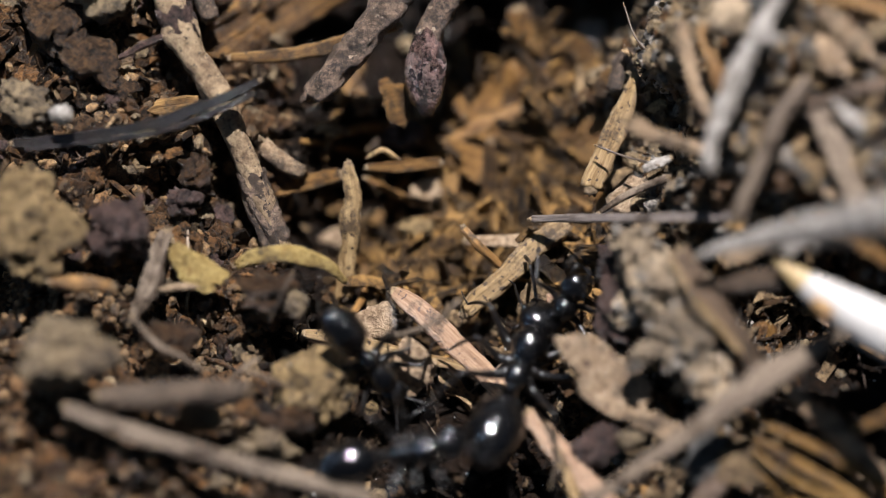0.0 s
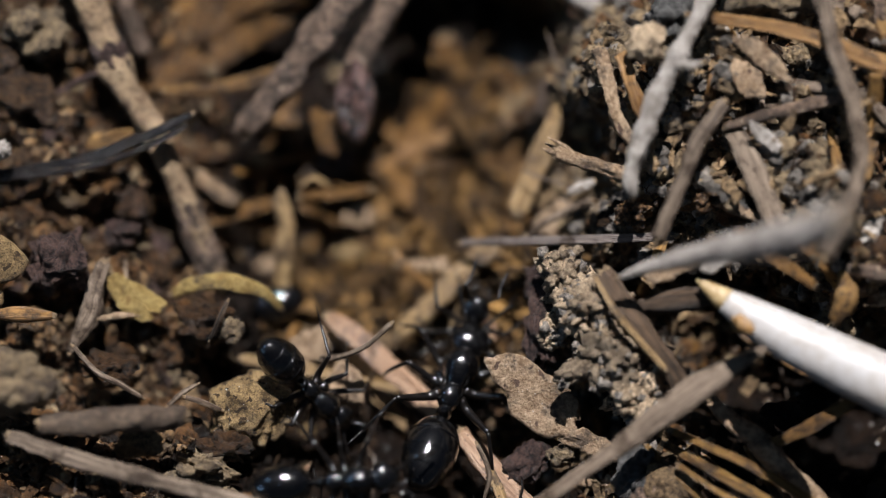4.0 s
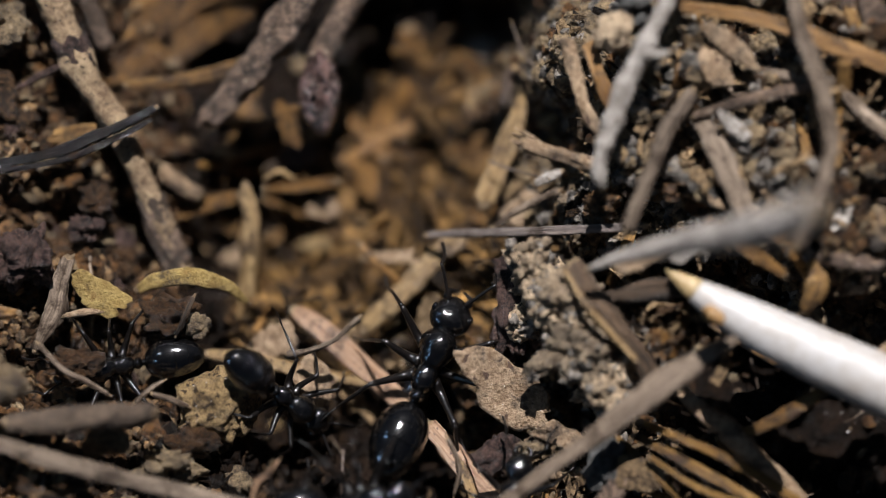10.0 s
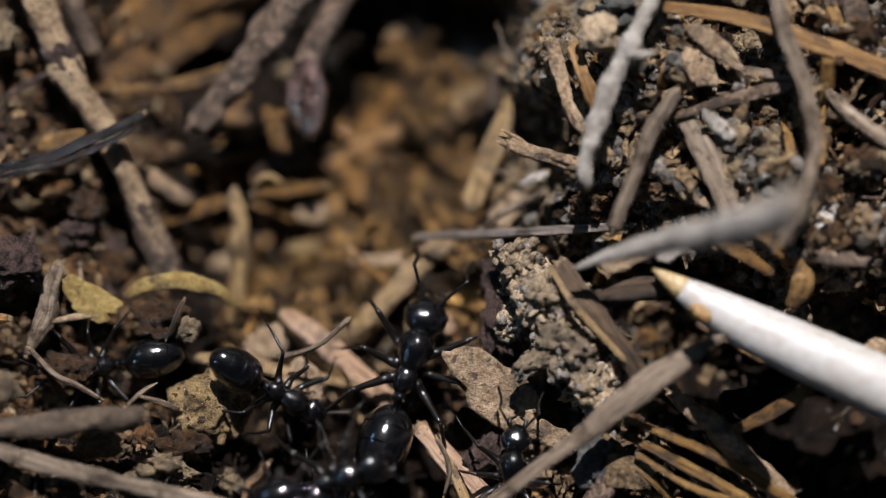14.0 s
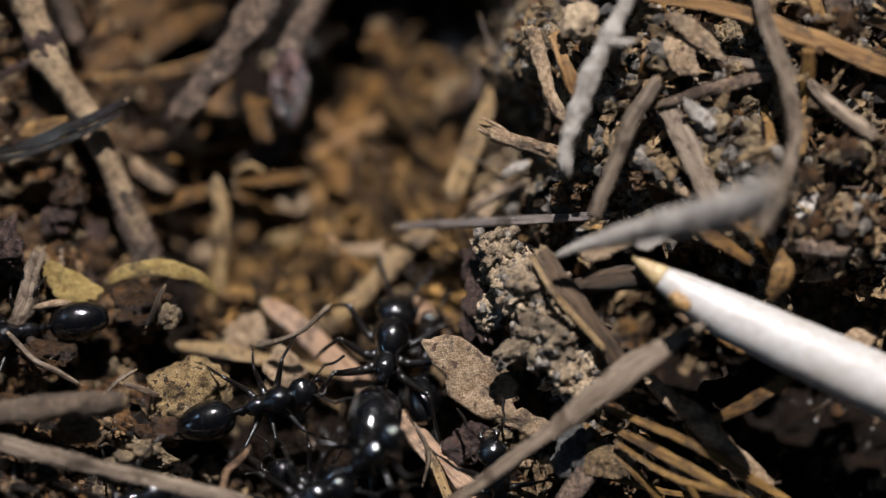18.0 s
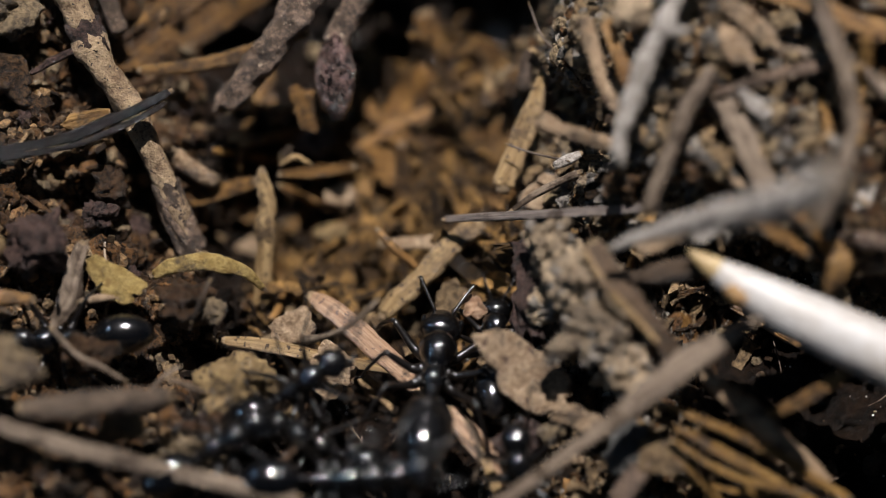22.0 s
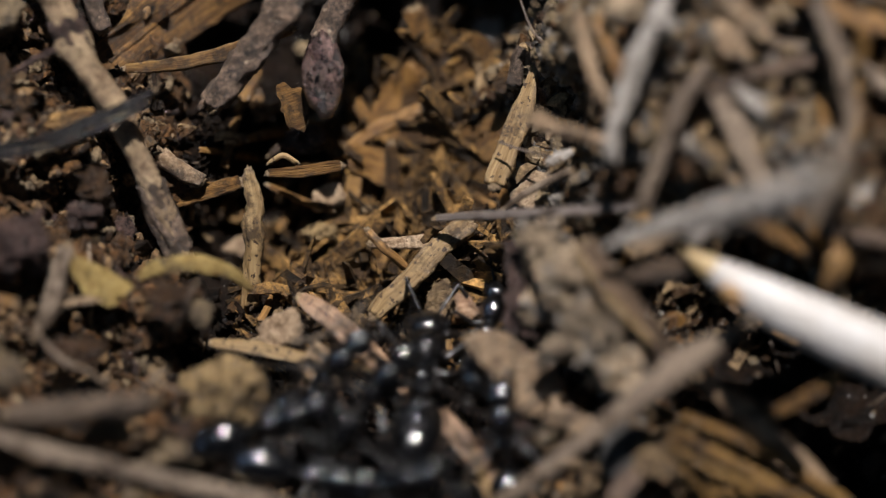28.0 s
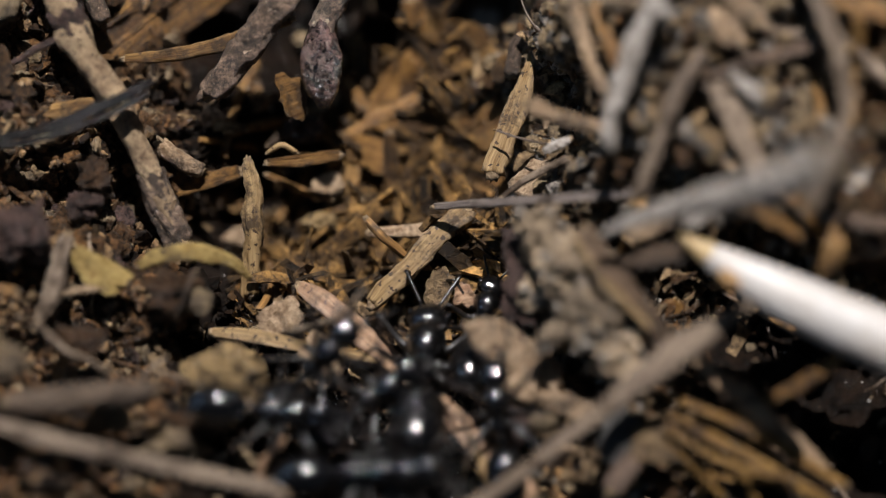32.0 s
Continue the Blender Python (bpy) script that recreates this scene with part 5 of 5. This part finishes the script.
scatter_crumbs(160, near_bank, RNG, (M_CLOD, M_PURPLE, M_TANCRUMB, M_CLOD), "rough brown soil crumb on the bank", "crumbs on the bank", (0.2, 0.55))
scatter_crumbs(45, by_the_stone, RNG, (M_TANCRUMB, M_CLOD, M_STONE), "ochre soil crumb by the sandy stone", "crumbs by the stone", (0.18, 0.6))
scatter_crumbs(35, pit_foot, RNG, (M_TANCRUMB, M_CLOD, M_FLAKE), "pale rounded crumb at the pit foot", "crumbs at the pit foot", (0.12, 0.4))
scatter_crumbs(60, on_face, RNG, (M_CLOD, M_TANCRUMB, M_GREYCHIP, M_PALESTONE), "grey-brown gritty crumb on the litter mound", "crumbs on the mound", (0.15, 0.45))


def scatter_scraps(count, spread, rng, mats, label, group, size):
    for _ in range(count):
        u, v = spread(rng)
        s = rng.uniform(*size)
        plate("leaf_scrap", (u, v, height_at(u, v) + 0.25), (s, s * rng.uniform(0.35, 0.8)), rng.uniform(0, 360), mats[rng.integers(len(mats))], label, "leaf", group,
              tilt=(rng.uniform(-25, 25), rng.uniform(-25, 25)), thick=0.12, bend=rng.uniform(0.05, 0.3), rough=0.35)


scatter_scraps(18, in_pit, RNG, (M_LEAF, M_NEEDLE, M_FLAKE), "torn brown leaf scrap in the nest pit", "leaf scraps in the pit", (0.8, 2.4))
scatter_scraps(20, on_mound, RNG, (M_LEAF, M_FLAKE, M_ROOT, M_NEEDLE), "torn leaf scrap on the litter mound", "leaf scraps on the mound", (0.6, 1.8))

# ---- ants ----


def ball(bm, at, size, rough=0.02, taper=0.0, seed=0.0, detail=3):
    made = bmesh.ops.create_icosphere(bm, subdivisions=detail, radius=1.0)["verts"]
    for w in made:
        d = w.co.copy()
        q = 1 + rough * up_noise(d.x * 2, d.y * 2, d.z * 2 + seed, 3)
        k = 1 + taper * d.x
        w.co = Vector((at[0] + d.x * q * size[0] / 2, at[1] + d.y * q * k * size[1] / 2, at[2] + d.z * q * k * size[2] / 2))


def limb(points, widths):
    bm = bmesh.new()
    rows = [(*p, w) for p, w in zip(points, widths)]
    tube(bm, spline(rows, 0.12), rough=0.05, ragged=0.0, sides=8)
    return bm


def make_ant():
    """A worker ant in millimetres: x ahead, z up, its origin at the waist; feet about 0.75 below."""
    ant = new("ant")
    tagged(ant, "glossy black worker ant on the nest litter", "ant", "ants at the nest")
    bm = bmesh.new()
    ball(bm, (-1.75, 0, 0.12), (2.05, 1.40, 1.32), 0.01, 0.10, 0, 4)
    gaster = part("gaster", bm, M_ANT, ant, "shiny black rounded rear body")
    for x0, x1, grow in ((-0.72, -1.30, 1.0), (-1.22, -1.82, 1.0), (-1.74, -2.30, 1.0), (-2.22, -2.80, 1.0)):
        bm = bmesh.new()
        rows = []
        for k in range(17):
            x = x0 + (x1 - x0) * k / 16
            e = max(0.02, 1 - ((x + 1.75) / 1.09) ** 2) ** 0.5
            lift = 0.02 + 0.022 * k / 16
            rows.append(np.array([x, 0, 0.12, 2 * (0.70 * e * (1 - 0.10 * (-x - 1.75)) + lift - 0.02)]))
        tube(bm, rows, 0.95, 0, 0.006, 2.0, 0, 44)
        part("segment", bm, M_ANT, gaster)
    bm = bmesh.new()
    ball(bm, (-0.45, 0, 0.08), (0.34, 0.42, 0.75), 0.05)
    ball(bm, (-0.68, 0, -0.02), (0.3, 0.25, 0.25))
    part("waist", bm, M_DULLANT, ant)
    bm = bmesh.new()
    hull = [(-0.36, 0.04, 0.20), (-0.22, 0.06, 0.50), (0.02, 0.13, 0.68), (0.22, 0.17, 0.62), (0.36, 0.19, 0.54), (0.55, 0.25, 0.74), (0.84, 0.29, 0.98), (1.12, 0.28, 0.94), (1.34, 0.25, 0.62), (1.46, 0.24, 0.36), (1.56, 0.24, 0.30)]
    tube(bm, spline([(x, 0, z, w) for x, z, w in hull], 0.05), 0.92, 0, 0.03, 1.0, 0, 26)
    part("thorax", bm, M_DULLANT, ant, "black humped mid-body")
    bm = bmesh.new()
    ball(bm, (0.42, 0, 0), (1.05, 1.02, 0.74), 0.02, -0.16, 4.0, 4)
    head = part("head", bm, M_DULLANT, ant, "black broad head")
    head.matrix_basis = pose(1.42 * MM, 0, 0.24 * MM, 0, 12, 0)
    for s in (1, -1):
        bm = bmesh.new()
        ball(bm, (0.42, 0.46 * s, 0.14), (0.26, 0.14, 0.24), 0, 0, 0, 2)
        part("eye", bm, M_ANT, head)
        part("mandible", limb([(0.88, 0.26 * s, -0.1), (1.1, 0.28 * s, -0.14), (1.22, 0.06 * s, -0.18)], (0.2, 0.15, 0.05)), M_LIMB, head)
        feeler = part("antenna", limb([(0, 0, 0), (0.55, 0.42 * s, 0.5), (0.62, 0.46 * s, 0.52), (1.0, 0.4 * s, 0.25), (1.45, 0.5 * s, 0.0)], (0.09, 0.08, 0.09, 0.1, 0.1)), M_LIMB, head, "elbowed dark antenna")
        feeler.matrix_basis = pose(0.72 * MM, 0.2 * s * MM, 0.18 * MM)
    for row, x, ahead in (("fore", 0.85, 1.0), ("mid", 0.45, -0.1), ("hind", 0.1, -1.0)):
        for s in (1, -1):
            far = 1.0 if row != "hind" else 1.25
            leg = part("leg", limb([(0, 0, 0), (0.18 * ahead, 0.32 * s, -0.08), (0.62 * ahead * far, 1.05 * s, 0.42)], (0.36, 0.25, 0.14)), M_LIMB, ant, "thin black jointed leg")
            leg.matrix_basis = pose(x * MM, 0.26 * s * MM, 0.0)
            part("shin", limb([(0.62 * ahead * far, 1.05 * s, 0.42), (0.95 * ahead * far, 1.4 * s, -0.2), (1.12 * ahead * far, 1.6 * s, -0.7)], (0.11, 0.1, 0.06)), M_LIMB, leg)
            part("foot", limb([(1.12 * ahead * far, 1.6 * s, -0.7), (1.3 * ahead * far, 1.75 * s, -0.8), (1.5 * ahead * far, 1.88 * s, -0.86)], (0.06, 0.045, 0.035)), M_LIMB, leg)
    return ant


def ant_pose(u, v, h, heading, pitch, roll=0.0):
    return SLOPE @ pose(u * MM, v * MM, h * MM, 0, 0, heading) @ pose(0, 0, 0, roll, -pitch, 0)


ANT_WAYS = (
    ((0, -0.58, -4.83, 0.2, 69, -34, 0),
     (1, -0.49, -4.8, 0.2, 66, -34, 0),
     (2, -0.4, -4.66, 0.2, 69, -34, 0),
     (3, -0.59, -5.01, 0.2, 69, -34, 0),
     (3.5, -0.52, -4.95, 0.2, 71, -34, 0),
     (6, -0.57, -4.39, 0.25, 69, -14, 0),
     (7, -0.41, -4.22, 0.25, 71, -14, 0),
     (8, -0.65, -4.68, 0.25, 72, -14, 0),
     (9, -0.45, -4.59, 0.25, 69, -14, 0),
     (11, -0.32, -4.33, 0.25, 66, -14, 0),
     (13, -0.55, -4.5, 0.25, 69, -14, 0),
     (14.5, -0.64, -4.42, 0.25, 71, -14, 0),
     (16.5, -0.36, -4.66, 0.0, 69, -36, 0),
     (17, -0.36, -4.24, 0.1, 68, -36, 0),
     (18, -0.62, -4.43, 0.1, 78, -36, 0),
     (19, -0.46, -4.64, 0.1, 80, -36, 0),
     (20, -0.63, -4.92, 0.1, 80, -46, 0),
     (21, -0.69, -5.01, 0.1, 81, -43, 0),
     (23, -0.64, -5.09, 0.1, 80, -42, 0),
     (25, -0.72, -5.31, 0.1, 80, -38, 0),
     (28, -0.73, -4.97, 0.1, 83, -44, 0),
     (29, -0.78, -4.89, 0.1, 82, -45, 0),
     (30, -0.75, -5.18, 0.1, 79, -45, 0),
     (31, -0.69, -5.06, 0.1, 80, -43, 0),
     (32, -0.67, -5.11, 0.1, 83, -45, 0)),
    ((0, -5.7, -4.31, 0.3, -51, -38, 0),
     (1, -5.58, -4.4, 0.3, -47, -38, 0),
     (2, -5.5, -4.4, 0.3, -45, -34, 0),
     (3, -5.52, -4.4, 0.3, -48, -37, 0),
     (6, -5.25, -4.71, 0.3, -41, -32, 0),
     (7, -5.18, -4.73, 0.3, -42, -34, 0),
     (8, -5.26, -4.93, 0.3, -44, -33, 0),
     (9, -5.24, -4.87, 0.3, -41, -33, 0),
     (11, -5.34, -4.89, 0.3, -38, -33, 0),
     (13, -5.28, -4.79, 0.3, -38, -30, 0),
     (14, -5.24, -4.62, 0.6, -32, -30, 0),
     (14.5, -5.19, -4.76, 0.9, -26, -16, 0),
     (16.5, -5.1, -5.5, 1.1, 5, 6, 0),
     (17, -5.28, -5.33, 1.2, 10, 4, 0),
     (18, -5.14, -5.66, 1.2, 17, 5, 0),
     (19, -5.34, -6.05, 1.2, 16, 5, 0),
     (20, -5.5, -6.07, 1.2, 20, 7, 0),
     (21, -5.39, -5.44, 1.1, 30, 7, 0),
     (22, -5.58, -5.26, 1.1, 33, 7, 0),
     (23, -5.2, -5.52, 1.0, 33, 5, 0),
     (25, -4.87, -4.97, 0.9, 47, 9, 0),
     (28, -4.08, -4.69, 0.9, 43, 13, 0),
     (30, -4.66, -4.6, 0.9, 49, 13, 0),
     (32, -4.45, -4.83, 0.9, 46, 12, 0)),
    ((0, -4.42, -7.32, 3.2, 13, 0, 0),
     (1, -4.37, -7.32, 3.2, 11, 0, 0),
     (2, -4.59, -7.45, 3.2, 7, 0, 0),
     (3, -4.72, -7.43, 3, 10, 0, 0),
     (3.5, -4.61, -7.48, 3, 5, 0, 0),
     (6, -4.09, -8.11, 3, 8, 0, 0),
     (9, -3.51, -8.31, 3, 4, 0, 0),
     (11, -2.52, -8.47, 3, 9, 0, 0),
     (13, -3.97, -8.04, 3, 9, 0, 0),
     (16.5, -1.22, -7.4, 3.2, 58, 38, 0),
     (19, -1.92, -7.67, 3.2, 24, 38, 0),
     (20, -2.92, -8.17, 3, 16, 38, 0),
     (23, -2.11, -8.1, 3, 15, 38, 0),
     (28, -1.79, -8.06, 3, 11, 38, 0),
     (32, -1.79, -8.33, 3, 11, 38, 0)),
    ((0, -9.83, -3.14, -5.5, -158, 0, 0),
     (2, -8.07, -2.43, -5.5, -159, 0, 0),
     (3.5, -8.61, -2.45, -5, -159, 0, 0),
     (4.8, -8.16, -1.77, -1, -164, 0, 0),
     (5.5, -8.19, -1.86, -0.7, -166, 0, 0),
     (6, -8.26, -2.33, -0.4, -158, 0, 0),
     (7, -8.94, -2.86, -0.2, -153, 0, 0),
     (8, -9.97, -4.01, -0.2, -166, 0, 0),
     (9, -10.77, -3.85, -0.1, -172, 0, 0),
     (11, -10.76, -3.95, -0.1, -171, 0, 0),
     (13, -10.8, -3.79, -0.1, -170, 0, 0),
     (14.5, -11.38, -3.78, -0.1, -172, 0, 0),
     (16.5, -12.24, -3.39, 0.0, -170, 0, 0),
     (17, -12.74, -3.0, 0.0, -171, 0, 0),
     (19, -13.14, -3.08, 0.0, -167, 0, 0),
     (20, -13.17, -3.55, 0.1, -172, 0, 0),
     (23, -13.04, -3.38, 0.1, -176, 0, 0),
     (25, -15.31, -3.53, 0.1, -172, 0, 0),
     (28, -18.59, -3.19, 0.1, -176, 0, 0),
     (32, -20.19, -3.54, 0.1, -176, 0, 0)),
    ((0, 0.78, -2.87, -1.5, 66, 38, 0),
     (1, 0.87, -2.27, -1.5, 67, 38, 0),
     (2, 0.43, -2.52, -1.5, 71, 38, 0),
     (3, -0.09, -2.98, -1.5, 70, 38, 0),
     (3.5, -0.08, -3.0, -1.5, 68, 38, 0),
     (4.8, -0.28, -3.25, -3.8, 71, 0, 0),
     (6, 0.07, -3.3, -3.8, 64, -38, 0),
     (7, 0.18, -3.2, -3.8, 67, -38, 0),
     (8, 0.0, -3.54, -3.8, 68, -38, 0),
     (9, 0.04, -3.52, -3.8, 66, -38, 0),
     (11, 0.03, -3.4, -3.8, 65, -38, 0),
     (13, 0.06, -3.56, -3.8, 71, -38, 0),
     (14.5, 0.02, -3.55, -3.8, 70, -38, 0),
     (16.5, 0.7, -3.81, -1.4, 85, -38, 0),
     (17, 0.7, -3.96, -1.4, 85, -38, 0),
     (19, 1.14, -4.22, -1.4, 82, -38, 0),
     (20, 1.3, -4.09, -1.5, 79, -38, 0),
     (21, 1.51, -4.19, -1.5, 82, -38, 0),
     (23, 1.46, -3.79, -1.6, 88, -38, 0),
     (25, 1.43, -3.93, -1.6, 86, -38, 0),
     (28, 1.53, -3.37, -1.6, 75, -38, 0),
     (30, 1.16, -3.61, -1.6, 74, -38, 0),
     (32, 1.35, -3.61, -1.6, 74, -38, 0)),
    ((0, -7.53, -11.29, 3, 6, 0, 0),
     (9, -5.64, -9.58, 3, 10, 0, 0),
     (16.5, -4.56, -8.61, 2.8, 17, 0, 0),
     (19, -3.5, -9.05, 2.8, 17, 0, 0),
     (21, -4.72, -8.48, 3, 4, 0, 0),
     (23, -4.09, -7.99, 3, 0, 0, 0),
     (25, -4.72, -8.48, 3, -1, 0, 0),
     (28, -4.32, -7.85, 3, -11, 0, 0),
     (30, -3.94, -8.18, 3, -5, 0, 0),
     (32, -2.92, -8.22, 3, 4, 0, 0)),
    ((0, -14.67, -11.06, 3, 20, 0, 0),
     (16.5, -10.14, -9.79, 3, 19, 0, 0),
     (20, -9.88, -8.1, 2.8, 24, 0, 0),
     (23, -7.13, -6.86, 2.6, 31, 0, 0),
     (25, -6.42, -6.59, 2.6, 21, 0, 0),
     (28, -5.83, -6.17, 2.6, 19, 0, 0),
     (29.5, -5.84, -5.47, 2.5, 20, 0, 0),
     (31, -5.8, -5.53, 2.5, 5, 0, 0),
     (32, -5.83, -6.13, 2.5, -6, 0, 0)),
    ((0, -0.03, -11.17, 1.5, 58, 0, 0),
     (9, 2.72, -9.67, 1.5, 76, 0, 0),
     (11, 2.43, -8.59, 1.5, 76, 0, 0),
     (13, 2.66, -8.08, 1.5, 78, 0, 0),
     (16.5, 3.73, -8.75, 1.5, 97, 0, 0),
     (20, 2.82, -9.07, 1.6, 102, 0, 0),
     (23, 2.26, -8.3, 1.6, 95, 0, 0),
     (28, 2.08, -7.04, 1.6, 95, 0, 0),
     (30, 1.97, -6.96, 1.6, 90, 0, 0),
     (32, 1.93, -6.84, 1.6, 96, 0, 0)),
    ((0, -4.67, -10.7, 1, 123, 0, 0),
     (16.5, -2.54, -9.51, 1, 135, 0, 0),
     (19, -3.06, -8.36, 1, 158, 0, 0),
     (21, -4.7, -7.62, 1, 161, 0, 0),
     (23, -3.95, -6.67, 1, 148, 0, 0),
     (25, -3.53, -6.21, 1, 134, 0, 0),
     (26.5, -2.87, -6.31, 1.1, 83, 0, 0),
     (28, -2.46, -5.31, 1.2, 48, 0, 0),
     (30, -2.82, -5.89, 1.2, 37, 0, 0),
     (32, -2.55, -5.94, 1.2, 36, 0, 0)),
)
FIRST = make_ant()
ANTS = [FIRST] + [copy_thing(FIRST, pose(0, 0, 0)) for _ in ANT_WAYS[1:]]
FIRST.scale = (1.35, 1.35, 1.35)                  # the largest worker, broad-headed
for ob in FIRST.children:
    if ob.name.startswith("head"):
        ob.scale = (1.05, 1.08, 1.05)


def motions():
    """Bodies along their ways; legs and feelers stir while the ants tug and walk."""
    for n, (ant, way) in enumerate(zip(ANTS, ANT_WAYS)):
        walk(ant, [(t, ant_pose(u, v, h, a, p, r)) for t, u, v, h, a, p, r in way])
        limbs = [o for o in ant.children if o.name.startswith("leg")]
        head = [o for o in ant.children if o.name.startswith("head")][0]
        feelers = [o for o in head.children if o.name.startswith("antenna")]
        for k, ob in enumerate(limbs + feelers):
            home = ob.matrix_basis.copy()
            swing = 9.0 if ob in limbs else 14.0
            rows = []
            for i in range(65):
                t = i * 0.5
                a = swing * math.sin(t * 3.1 + k * 2.3 + n) * (0.6 + 0.4 * math.sin(t * 0.9 + n * 1.7))
                rows.append((t, home @ pose(0, 0, 0, 0.4 * a, 0.3 * a, a)))
            walk(ob, rows)


motions()
